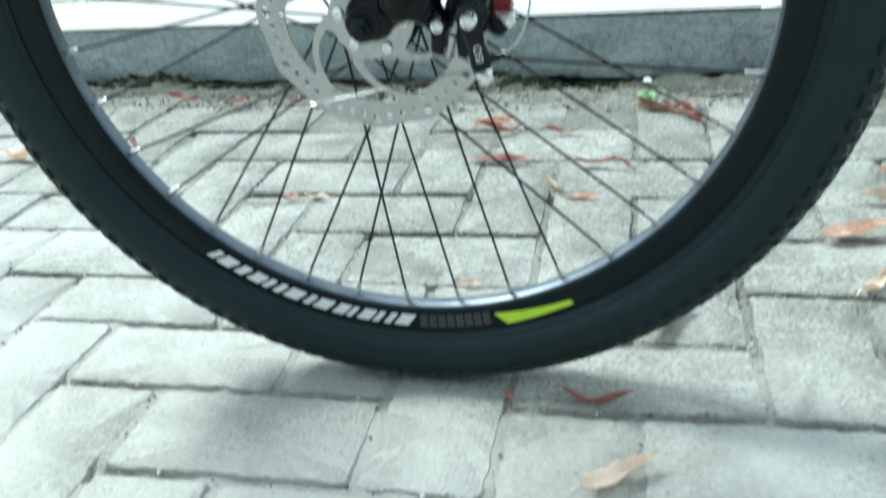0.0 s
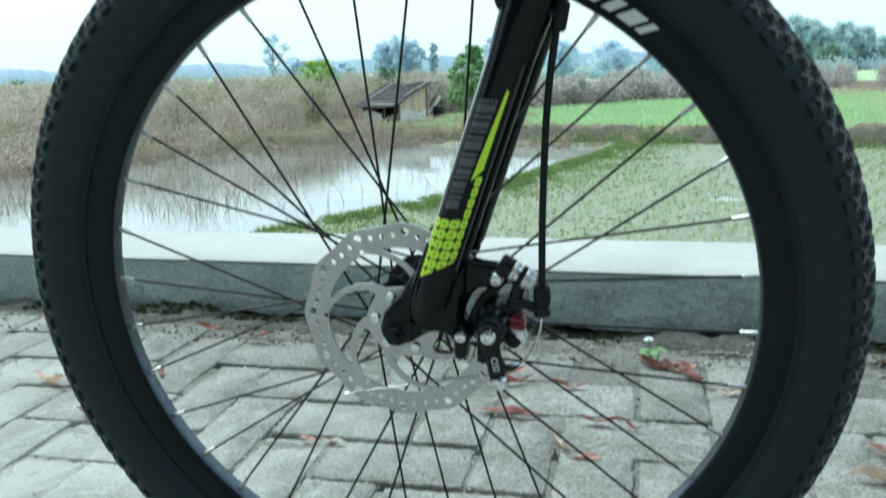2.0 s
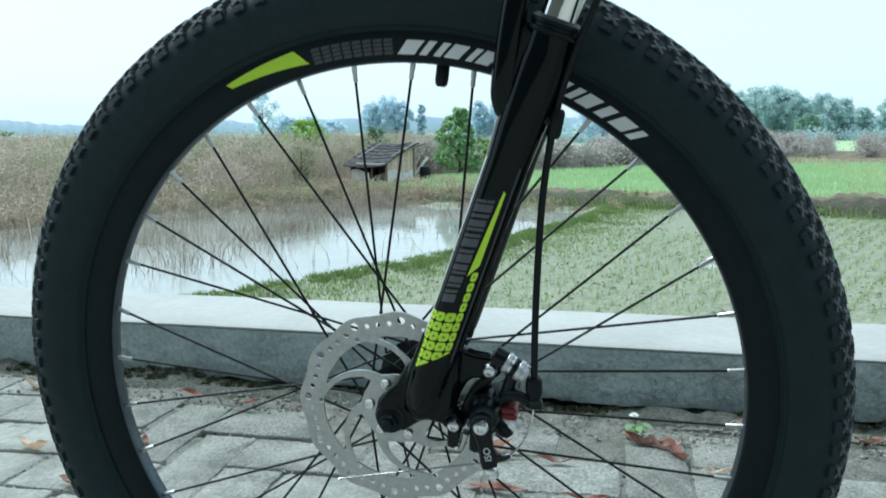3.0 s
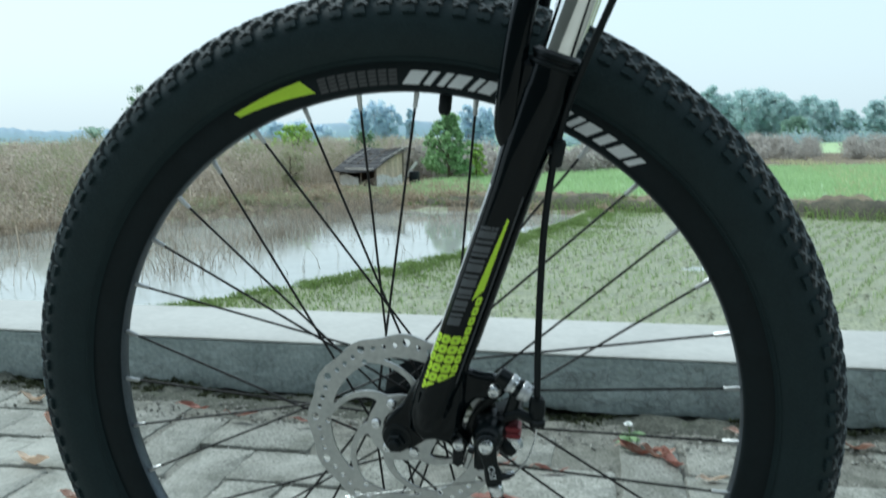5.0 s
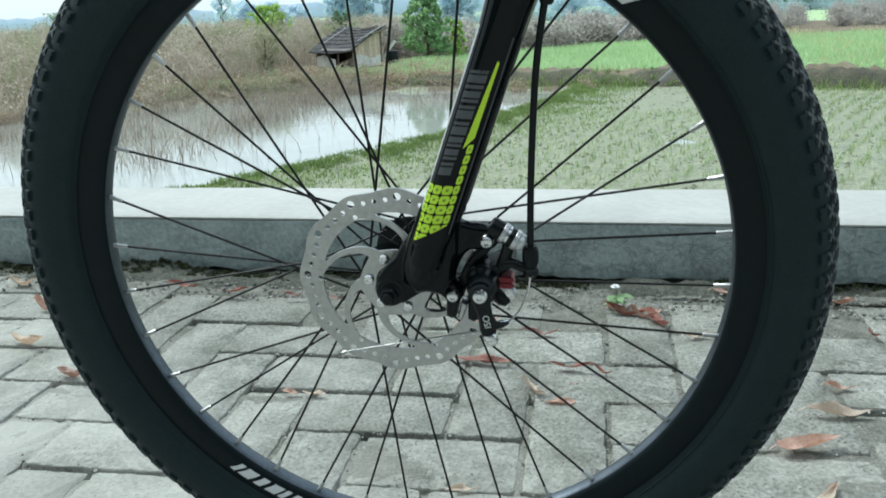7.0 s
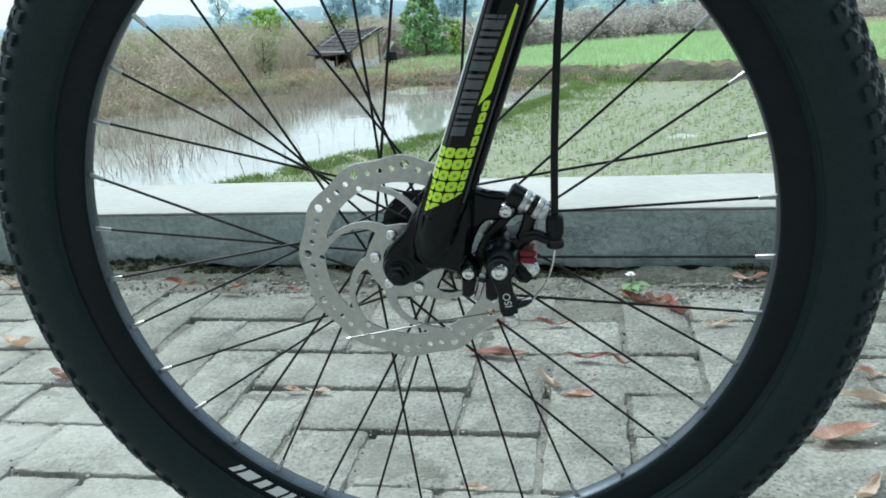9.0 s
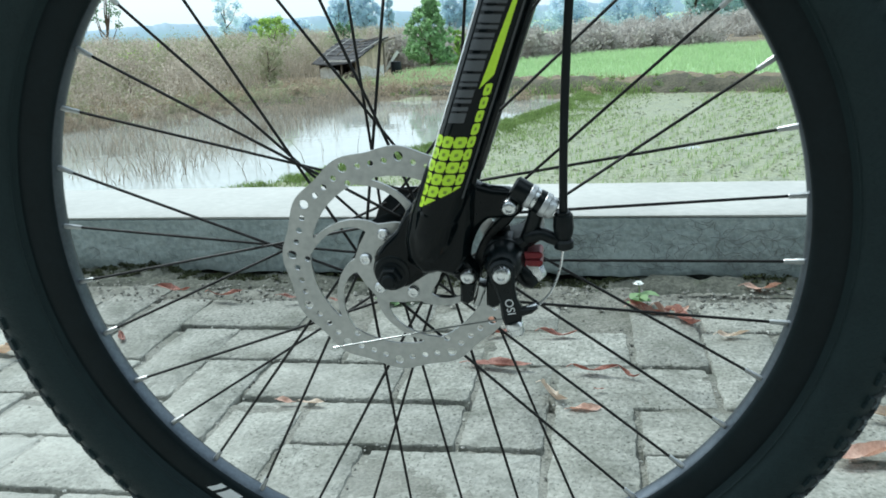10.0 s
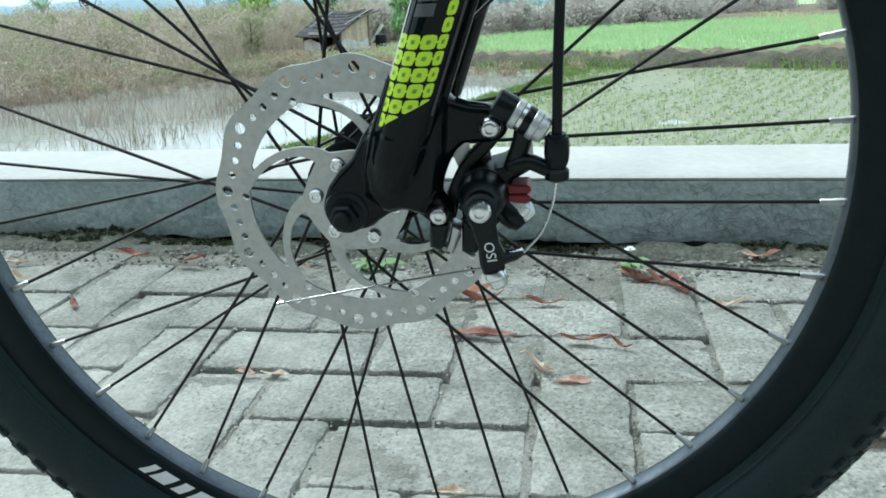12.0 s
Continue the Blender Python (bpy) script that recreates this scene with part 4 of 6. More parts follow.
CALIPER_TOP = [(0.0925, 0.0335), (0.0900, 0.0305), (0.0820, 0.0240), (0.0734, 0.0216), (0.0669, 0.0172), (0.0625, 0.0099), (0.0603, 0.0012)]
CALIPER_LOW = [(0.0610, -0.0067), (0.0646, -0.0115), (0.0745, -0.0099), (0.0817, -0.0036), (0.0849, 0.0073), (0.0870, 0.0170), (0.0960, 0.0225), (0.0955, 0.0300)]
caliper = part("brake_caliper", prism(CALIPER_TOP + CALIPER_LOW, -0.0560, -0.0240, 0.003), BLACK, bicycle, "black mechanical disc brake caliper", BIKE)
part("adapter", strut([(0.0800, 0.0420), (0.0740, 0.0340), (0.0668, 0.0269), (0.0612, 0.0194), (0.0566, 0.0102), (0.0539, 0.0008), (0.0522, -0.0060)], 0.0068, -0.0470, -0.0380), BLACK, caliper, "black curved mounting adapter")
bolt((0.0772, -0.0640, 0.0462), 0.0052, 0.0075, caliper)
bolt((0.0492, -0.0625, 0.0005), 0.0048, 0.0062, caliper)
part("bolt_collar", rod((0.0492, -0.0560, 0.0005), (0.0492, -0.0420, 0.0005), 0.0070, 20), BLACK, caliper)
part("piston_housing", turned(bmesh.new(), (0.0722, -0.0400, 0.0105), (0.0722, -0.0705, 0.0105), [(0, 0.0132), (0.5, 0.0132), (0.56, 0.0122), (0.72, 0.0120), (0.9, 0.0106), (1, 0.0080)], 36), BLACK, caliper, "black domed piston housing")
part("housing_ring", turned(bmesh.new(), (0.0722, -0.0530, 0.0105), (0.0722, -0.0560, 0.0105), [(0, 0.0130), (0.3, 0.0136), (0.7, 0.0136), (1, 0.0130)], 36), PLASTIC, caliper)
LEVER = arc(0.0724, 0.0090, 0.0084, 20, 170, 8) + [(0.0650, 0.0050), (0.0676, -0.0020), (0.0700, -0.0100), (0.0708, -0.0205), (0.0725, -0.0262), (0.0828, -0.0244), (0.0834, -0.0200), (0.0895, -0.0178), (0.0932, -0.0146), (0.0922, -0.0128), (0.0836, -0.0142), (0.0806, -0.0081), (0.0796, 0.0000)]
lever = part("brake_lever_arm", prism(LEVER, -0.0750, -0.0690, 0.0016), BLACK, caliper, "black brake arm with pale marking")
bolt((0.0724, -0.0800, 0.0092), 0.0056, 0.0060, caliper)
marking = bpy.data.curves.new("marking", "FONT")
marking.body, marking.size, marking.extrude = "ISO", 0.0072, 0.00008
writing = new("marking_source", marking)
letters = bmesh.new()
letters.from_mesh(writing.to_mesh())
writing.to_mesh_clear()
bpy.data.objects.remove(writing)
slant = math.radians(9)
part("marking", letters, WHITE_VINYL, lever, "pale letters on the brake arm", Matrix(((-math.sin(slant), -math.cos(slant), 0, 0.0798), (0, 0, -1, -0.07515), (math.cos(slant), -math.sin(slant), 0, -0.0178), (0, 0, 0, 1))), smooth=False)
part("arm_foot", turned(bmesh.new(), (0.0776, -0.0720, -0.0240), (0.0803, -0.0720, -0.0328), [(0, 0.0050), (0.2, 0.0057), (0.4, 0.0057), (0.5, 0.0048), (0.9, 0.0047), (1, 0.0040)], 18), ZINC, caliper, "pale metal foot")
part("hook_clamp", turned(bmesh.new(), (0.0850, -0.0715, -0.0152), (0.0925, -0.0715, -0.0130), [(0, 0.0012), (0.2, 0.0017), (0.9, 0.0015), (1, 0.0008)], 10), ZINC, caliper)
part("pad_holder", prism([(0.0436, -0.0050), (0.0535, -0.0050), (0.0508, -0.0180), (0.0472, -0.0205), (0.0428, -0.0185)], -0.0575, -0.0390, 0.0018), BLACK, caliper)
part("pad_holder", prism([(0.0600, -0.0040), (0.0705, -0.0080), (0.0670, -0.0230), (0.0630, -0.0248), (0.0590, -0.0225)], -0.0540, -0.0380, 0.0018), BLACK, caliper)
part("pad_spring", prism([(0.0550, -0.0062), (0.0598, -0.0085), (0.0573, -0.0160), (0.0545, -0.0228), (0.0505, -0.0212), (0.0528, -0.0140)], -0.0560, -0.0440, 0.0012), STEEL, caliper, "bright pad clip")
for z0, z1 in ((0.0152, 0.0104), (0.0100, 0.0052)):
    part("adjuster_ring", prism([(0.0840, z0), (0.0935, z0)] + arc(0.0935, (z0 + z1) / 2, (z0 - z1) / 2, 80, -80, 5) + [(0.0935, z1), (0.0840, z1)], -0.0560, -0.0420, 0.0008), RED, caliper, "red anodised adjuster")
part("adjuster_nut", turned(bmesh.new(), (0.0865, -0.0500, 0.0060), (0.0945, -0.0520, -0.0040), [(0, 0.0062), (0.6, 0.0064), (0.85, 0.0052), (1, 0.0042)], 8), ZINC, caliper, "bright adjuster nut")
part("adjuster_pod", turned(bmesh.new(), (0.0815, -0.0520, 0.0030), (0.0905, -0.0540, -0.0075), [(0, 0.0060), (0.4, 0.0070), (0.75, 0.0062), (1, 0.0036)], 18), BLACK, caliper)
# cross bolt with washers above the body
axis_a, axis_b = Vector((0.0800, -0.0570, 0.0582)), Vector((0.1035, -0.0590, 0.0440))
for t0, t1, r, mat, nm in ((-0.02, 0.36, 0.0074, BLACK, "bolt_barrel"), (0.36, 0.49, 0.0077, WASHER, "washer"), (0.49, 0.58, 0.0072, ZINC, "washer"), (0.58, 0.72, 0.0074, BLACK, "bolt_barrel"), (0.72, 0.85, 0.0077, WASHER, "washer"), (0.85, 1.04, 0.0070, WASHER, "bolt_head")):
    e = 0.45 if nm == "bolt_head" else 0.1
    part(nm, turned(bmesh.new(), axis_a.lerp(axis_b, t0), axis_a.lerp(axis_b, t1), [(0, r * (0.72 if t0 < 0 else 0.94)), (0.12, r), (1 - e, r), (1 - e * 0.3, r * (0.85 if e > 0.2 else 0.97)), (1, r * (0.55 if e > 0.2 else 0.92))], 26), mat, caliper, "pale zinc washer" if nm == "washer" else "")
part("cable_arm", sweep(curve([(0.0870, -0.0540, 0.0240), (0.0900, -0.0560, 0.0320), (0.0925, -0.0570, 0.0400), (0.0935, -0.0575, 0.0475)], 6), 0.0048, 14), BLACK, caliper)
part("cable_stop_arm", sweep(curve([(0.0870, -0.0570, 0.0255), (0.0953, -0.0590, 0.0285), (0.1021, -0.0600, 0.0262), (0.1085, -0.0600, 0.0235)], 6), [0.0046] * 4 + [0.0040] * 15, 14), BLACK, caliper, "black cable stop arm")
part("cable_stop", turned(bmesh.new(), (0.1090, -0.0600, 0.0190), (0.1090, -0.0600, 0.0258), [(0, 0.0040), (0.2, 0.0060), (0.8, 0.0060), (1, 0.0048)], 18), BLACK, caliper)
part("cable_boot", turned(bmesh.new(), (0.1090, -0.0600, 0.0255), (0.1091, -0.0600, 0.0430), [(0, 0.0044), (0.2, 0.0058), (0.45, 0.0062), (0.8, 0.0060), (0.92, 0.0054), (0.93, 0.0046), (1, 0.0044)], 10), PLASTIC, caliper, "black rubber boot on the barrel adjuster")
HOUSING = [(0.1091, -0.060, 0.040), (0.1100, -0.060, 0.080), (0.1118, -0.060, 0.120), (0.1150, -0.059, 0.168), (0.1200, -0.060, 0.205), (0.1262, -0.062, 0.236), (0.1345, -0.066, 0.262), (0.1470, -0.070, 0.292), (0.1640, -0.075, 0.330), (0.1850, -0.078, 0.385), (0.2050, -0.070, 0.455)]
part("cable_housing", sweep(curve(HOUSING, 6), 0.0025, 12), PLASTIC, bicycle, "black brake cable housing", BIKE)
part("cable_clip", turned(bmesh.new(), (0.1225, -0.0605, 0.214), (0.1262, -0.0620, 0.232), [(0, 0.0040), (0.1, 0.0050), (0.9, 0.0050), (1, 0.0040)], 14), PLASTIC, fork)
part("clip_arm", sweep([(0.1090, -0.062, 0.226), (0.1180, -0.063, 0.226), (0.1245, -0.0615, 0.223)], 0.0032, 10), PLASTIC, fork)
part("brake_cable", sweep(curve([(0.1088, -0.0600, 0.0200), (0.1068, -0.0620, 0.0080), (0.1015, -0.0670, -0.0050), (0.0925, -0.0720, -0.0142)], 8), 0.00075, 8), ZINC, caliper, "thin bare steel cable")
part("cable_tail", sweep([(0.0925, -0.0720, -0.0142), (0.0850, -0.0660, -0.0215), (0.0705, -0.0600, -0.0285), (0.0346, -0.0600, -0.0351), (-0.0408, -0.0600, -0.0504)], 0.00060, 8), STEEL, caliper, "loose end of the steel cable")
part("cable_tail_tip", rod((-0.0400, -0.0600, -0.0502), (-0.0440, -0.0600, -0.0510), 0.0009, 8), ZINC, caliper)
# ---- vegetation and field things ----
rng = np.random.default_rng(11)


def scatter(count, x0, x1, y0, y1, keep):
    out = []
    while len(out) < count:
        x, y = rng.uniform(x0, x1), rng.uniform(y0, y1)
        if keep(x, y):
            out.append((x, y, ground_height(x, y)))
    return np.array(out)


def dike_x(y):
    return float(np.interp(y, DIKE_Y, DIKE_X))


def shore_y(x):
    return float(np.interp(x, SHORE_X, SHORE_Y))


# seedlings in rows on the wet paddy
pts = []
for i in range(-70, 80):
    for j in range(0, 205):
        x = 0.25 * i * 0.91 + 0.115 * j * 0.414
        y = 0.115 * j * 0.91 - 0.25 * i * 0.414 + 1.0
        x, y = x + rng.normal(0, 0.022), y + rng.normal(0, 0.03)
        if dike_x(y) + 0.5 < x < 12 and 2.9 < y < far_bank(x) - 0.6 and noise.noise(Vector((x * 0.35, y * 0.35, 8))) > -0.38 and rng.random() < 0.85:
            pts.append((x, y, ground_height(x, y)))
pts = np.array(pts)
pts = np.repeat(pts, 5, axis=0) + np.concatenate([rng.normal(0, 0.022, (len(pts) * 5, 2)), np.zeros((len(pts) * 5, 1))], 1)
blades("rice_seedlings", pts, rng.uniform(0.04, 0.105, len(pts)), 0.010, 0.8, BLADE_GREEN, "rows of sparse young rice seedlings on mud", "seedlings", rng)
# dark clods turned up along the rows
cr = random.Random(5)
kv, kf = [], []
for _ in range(9000):
    y = cr.uniform(3.0, 18.5)
    x = cr.uniform(max(-7.0, dike_x(y) + 0.5), 11)
    if y > far_bank(x) - 0.7 or noise.noise(Vector(((x * 0.91 - y * 0.414) * 4.0, (x * 0.414 + y * 0.91) * 0.5, 3))) < -0.05:
        continue
    s, z, k = cr.uniform(0.015, 0.045), ground_height(x, y), len(kv)
    for a in ((1, 0, 0), (0, 1, 0), (-1, 0, 0), (0, -1, 0), (0, 0, 0.6)):
        g = cr.uniform(0.6, 1.3)
        kv.append((x + a[0] * s * g, y + a[1] * s * g, z - 0.006 + a[2] * s * g))
    kf += [(k, k + 1, k + 4), (k + 1, k + 2, k + 4), (k + 2, k + 3, k + 4), (k + 3, k, k + 4)]
tagged(mesh_object("mud_clods", kv, kf, [surf("wet_clod", (0.09, 0.1, 0.055), (0.19, 0.2, 0.12), 8, 0.7, vary=0.3, islands=True)]), "dark wet clods between the seedlings", "mud", kind="stuff")
# weeds and grass on the near bank
p = scatter(26000, -7, 1.5, 4, 19, lambda x, y: -0.24 < x - dike_x(y) < 0.34 + 0.3 * noise.noise(Vector((x, y, 0))) and noise.noise(Vector((x * 2.2, y * 2.2, 4))) > -0.3)
blades("bank_grass", p, rng.uniform(0.02, 0.065, len(p)), 0.012, 1.0, BANK_BLADE, "short green grass along the pond bank", "grass", rng)
# the grass thins out over the edge of the paddy
p = scatter(15000, -7, 3, 4, 19, lambda x, y: 0.1 < x - dike_x(y) < 1.7 and rng.random() < math.exp(-(x - dike_x(y)) / 0.42) * (1.1 + 1.3 * noise.noise(Vector((x * 1.7, y * 1.7, 9)))))
blades("paddy_edge_grass", p, rng.uniform(0.015, 0.05, len(p)), 0.016, 0.8, BANK_BLADE, "short thinning grass at the paddy's edge", "grass", rng)
# grass on the far bank, dry and green
p = scatter(2600, -13, 13, 12, 24, lambda x, y: -0.25 < y - far_bank(x) < 0.9)
p[:, 2] += 0.04
blades("bank_dry_grass", p, rng.uniform(0.05, 0.16, len(p)), 0.02, 1.0, DRY, "dry brown grass on the field bank", "grass", rng)
p = scatter(800, -3.5, 13, 12, 24, lambda x, y: -1.3 < y - far_bank(x) < -0.5 and noise.noise(Vector((x * 0.5, y * 0.3, 5))) > 0.05)
blades("bank_weeds", p, rng.uniform(0.1, 0.28, len(p)), 0.025, 1.0, BANK_BLADE, "green weeds on the field bank", "grass", rng)
centres = []
while len(centres) < 260:
    x, d = rng.uniform(-8, 14), rng.uniform(-0.85, 0.1)
    if noise.noise(Vector((x * 0.6, d, 5))) > -0.1:
        centres.append((x, far_bank(x) - 0.15 + d, FIELD + float(np.interp(d, [-0.9, -0.4, 0.1], [-0.06, 0.24, 0.36])) * float(np.interp(x, [-8, -4.5, -2.5], [0.3, 0.5, 0.95]))))
v, f = leaf_cloud(centres, rng.uniform(0.05, 0.17, len(centres)), 46, 0.022, rng, 0.55)
tagged(mesh_object("bank_scrub", v, f, [BANK_BLADE]), "low green weeds growing on the earth bank", "weeds", kind="stuff")
# bright rice field
p = scatter(55000, -8, 22, 18, 42, lambda x, y: 0.4 < y - far_bank(x) and y < crop_end(x) and x > -6.5 + 0.02 * y)
blades("rice_crop", p, rng.uniform(0.1, 0.2, len(p)), 0.035, 0.6, CROP_BLADE, "dense bright green rice crop", "rice", rng)
# straw-coloured grass along the path at the edge of the rice
STRAW = surf("straw_grass", (0.47, 0.46, 0.27), (0.6, 0.58, 0.37), 0.7, 0.9, spec=0.05, vary=0.2, islands=True, thin=0.5)
p = scatter(2600, 3.5, 16, 17, 46, lambda x, y: y - far_bank(x) > 0.5 and (abs(x - np.interp(y, [20, 29, 45], [6.3, 8.3, 9.4])) < 0.9 + 0.5 * noise.noise(Vector((x * 0.5, y * 0.3, 2))) or (x > np.interp(y, [20, 29, 45], [6.3, 8.3, 9.4]) and noise.noise(Vector((x * 0.45, y * 0.3, 12))) > 0.12)))
blades("straw_grass", p, rng.uniform(0.10, 0.24, len(p)), 0.04, 1.2, STRAW, "pale straw grass along the edge of the rice", "grass", rng)
# reeds standing in the pond
p = scatter(9500, -20, -1.0, 5.5, 20.5, lambda x, y: pond_here(x, y) and shore_y(x) - y < 10.5 + 2.0 * noise.noise(Vector((x * 0.3, 0, 2))) and rng.random() < (0.2 + 0.8 * math.exp(-(shore_y(x) - y) / 2.0)) * (0.1 + 1.6 * max(0, noise.noise(Vector((x * 0.6, y * 0.6, 6))) + 0.1)) and (x < -5.0 or rng.random() < 0.25))
p[:, 2] = WATER_Z - 0.02
blades("pond_reeds", p, rng.uniform(0.12, 0.62, len(p)), 0.010, 1.2, REED, "thin dry reeds standing in the pond", "reeds", rng, 3)
# dry thicket on the left shore and behind the hut
p = scatter(13000, -40, -7.0, 13, 52, lambda x, y: y > shore_y(x) - 0.4 and not (-9.6 < x < -5.6 and 22.5 < y < 28.2) and (x < -9.2 or y > 28.2) and y < 30 - 0.5 * x and x > -0.95 * y)
p[:, 2] = np.maximum(p[:, 2], WATER_Z)
hh = np.array([0.4 + 0.42 * noise.noise(Vector((x * 0.35, y * 0.35, 1))) + 0.25 * noise.noise(Vector((x * 1.1, y * 1.1, 6))) + 1.05 * min(1.0, max(0.0, (y - shore_y(x) - 0.5) / 5.5)) for x, y, z in p]) * rng.uniform(0.6, 1.2, len(p))
blades("dry_thicket", p, hh * 0.9, 0.018, 1.5, DRY_GREY, "tall dry brown thicket round the pond", "thicket", rng, 3)


def thicket(name, count, x0, x1, y0, y1, keep, top, per, size, mat, label):
    """A tangle of small twigs and dry leaves in uneven clumps."""
    q = scatter(count, x0, x1, y0, y1, keep)
    centres, radii = [], []
    for x, y, z in q:
        t = top(x, y)
        r = rng.uniform(0.18, 0.42)
        centres.append((x, y, max(z, WATER_Z) + max(0.1, rng.uniform(0.25, 1.0) ** 0.7 * t - r * 0.6)))
        radii.append(r)
    v, f = leaf_cloud(centres, radii, per, size, rng, 1.1)
    return tagged(mesh_object(name, v, f, [mat]), label, "thicket", kind="stuff")


def scrub_here(x, y):
    return y > shore_y(x) + 0.2 and not (-9.6 < x < -5.6 and 22.5 < y < 28.2) and (x < -9.2 or y > 28.2) and x > -0.9 * y


def scrub_top(x, y):
    return 0.35 + 0.42 * noise.noise(Vector((x * 0.35, y * 0.35, 1))) + 0.25 * noise.noise(Vector((x * 1.1, y * 1.1, 6))) + 1.15 * min(1.0, max(0.0, (y - shore_y(x) - 0.5) / 5.5))


thicket("thicket_brush", 2600, -32, -7, 14, 46, scrub_here, scrub_top, 84, 0.033, DRY_GREY, "tangled dry brown brush round the pond")
thicket("thicket_green", 1900, -30, -7, 14, 44, lambda x, y: scrub_here(x, y) and noise.noise(Vector((x * 0.25, y * 0.25, 7))) > -0.12, scrub_top, 70, 0.03, OLIVE, "olive green growth among the dry brush")


def tufts(name, count, x0, x1, low, high, gate, radius, mat, label):
    """Low ragged clumps of dry grass and weeds along the shore and on the terrace before the hut."""
    dice = np.random.default_rng(count)
    centres = []
    while len(centres) < count:
        x, d = dice.uniform(x0, x1), dice.uniform(low, high)
        y = shore_y(x) + d
        if noise.noise(Vector((x * 0.7, y * 0.7, gate))) > -0.05 and not (-8.4 < x < -5.4 and 24.4 < y < 28.2):
            centres.append((x, y, max(ground_height(x, y), WATER_Z) + dice.uniform(0.0, 0.5) * radius))
    radii = dice.uniform(0.45, 1.2, count) * radius
    v, f = leaf_cloud(centres, radii, 44, 0.03, dice, 1.15)
    return tagged(mesh_object(name, v, f, [mat]), label, "grass", kind="stuff")


RUSSET = surf("russet_grass", (0.34, 0.275, 0.2), (0.5, 0.42, 0.315), 0.9, 0.9, spec=0.05, vary=0.25, islands=True, thin=0.4)
tufts("shore_tufts", 420, -15, 0.2, -0.5, 1.3, 4, 0.17, RUSSET, "russet tufts of dry grass on the pond shore")
tufts("terrace_tufts", 420, -12.5, -2.8, 0.6, 7.5, 9, 0.19, RUSSET, "russet dry tufts on the ground before the hut")
tufts("terrace_weeds", 420, -12.5, -3.2, 0.4, 6.5, 14, 0.15, OLIVE, "olive weeds on the ground before the hut")
tufts("shore_weeds", 150, -9.5, -5.0, 0.5, 2.2, 21, 0.16, OLIVE, "olive weeds on the ledge between hut and pond")
HEDGE = surf("hedge_twig", (0.42, 0.4, 0.365), (0.52, 0.49, 0.45), 0.4, 0.95, spec=0.03, vary=0.08, islands=True, thin=0.65)


def bushes(name, count, x0, x1, y0, y1, keep, tall, mat, label):
    """A dense belt of rounded dry bushes."""
    q = scatter(count, x0, x1, y0, y1, keep)
    centres, radii = [], []
    for x, y, z in q:
        r = rng.uniform(0.35, 0.7)
        top = tall * (1.0 + 0.35 * noise.noise(Vector((x * 0.3, y * 0.3, 2))))
        centres.append((x, y, z + max(0.1, rng.uniform(0.1, 1.0) * top - r * 0.7)))
        radii.append(r)
    v, f = leaf_cloud(centres, radii, 230, 0.06, rng, 0.9)
    return tagged(mesh_object(name, v, f, [mat]), label, "hedge", kind="stuff")


bushes("reed_belt", 520, -9, 6, 30, 46, lambda x, y: crop_end(x) + 0.6 < y < crop_end(x) + 6 and x > -0.3 * y, 1.25, HEDGE, "belt of dry brown bushes beyond the rice")
bushes("hedge_scrub", 900, -2, 40, 46, 60, lambda x, y: y > 48 and x * 52 / y > 8.3 - 9.0 * (y > 55) and not 12.1 < x * 52 / y < 13.8, 1.3, HEDGE, "brown hedge of scrub at the end of the fields")


LEAF_MID = surf("leaf_mid_green", (0.226, 0.370, 0.178), (0.370, 0.538, 0.262), 2, 0.6, vary=0.35, islands=True, thin=0.4)


def tree(name, label, x, y, height, spread, mat, clumps=16, per=120, size=0.07, trunk=0.35, base=None, squash=0.9, sparse=0.0, cone=0.0, clump=1.0):
    """A tapered trunk with limbs and a crown of leaf clumps."""
    z0 = ground_height(x, y) - 0.03 if base is None else base
    ob = thing(name, label, "tree", (x, y, z0))
    r0 = 0.018 * height + 0.02
    lean_x, lean_y = rng.uniform(-0.06, 0.06, 2) * height
    bm = sweep(curve([(0, 0, 0), (lean_x * 0.3, lean_y * 0.3, height * 0.35), (lean_x, lean_y, height * 0.85)], 6), [r0 * (1 - 0.07 * i) for i in range(13)], 9)
    centres, radii = [], []
    for i in range(clumps):
        t = trunk + (1 - trunk) * (i + 0.5) / clumps
        belly = math.sin(math.pi * min(1.0, (t - trunk * 0.6) / (1.06 - trunk * 0.6))) ** 0.7
        if cone:
            belly = min(1.0, (t - 0.02) / 0.16) ** 0.7 * (1.05 - t) ** cone
        a = i * 2.399 + rng.uniform(-0.4, 0.4)
        d = spread * belly * rng.uniform(0.25 + sparse, 0.9)
        c = (lean_x * t + d * math.cos(a), lean_y * t + d * math.sin(a), height * min(0.97, t * rng.uniform(0.93, 1.05)))
        centres.append(c)
        radii.append(spread * rng.uniform(0.26, 0.46) * (0.55 + 0.45 * belly) * clump)
        if i % max(2, clumps // 16) == 0:
            s = height * t * 0.72
            sweep([(lean_x * 0.5, lean_y * 0.5, s * 0.8), (c[0] * 0.5, c[1] * 0.5, s), c], [r0 * 0.5, r0 * 0.3, r0 * 0.1], 6, bm=bm)
    part("trunk", bm, BARK, ob)
    v, f = leaf_cloud(centres, radii, per, size, rng, squash)
    cloud_part("crown", v, f, mat, ob)
    return ob


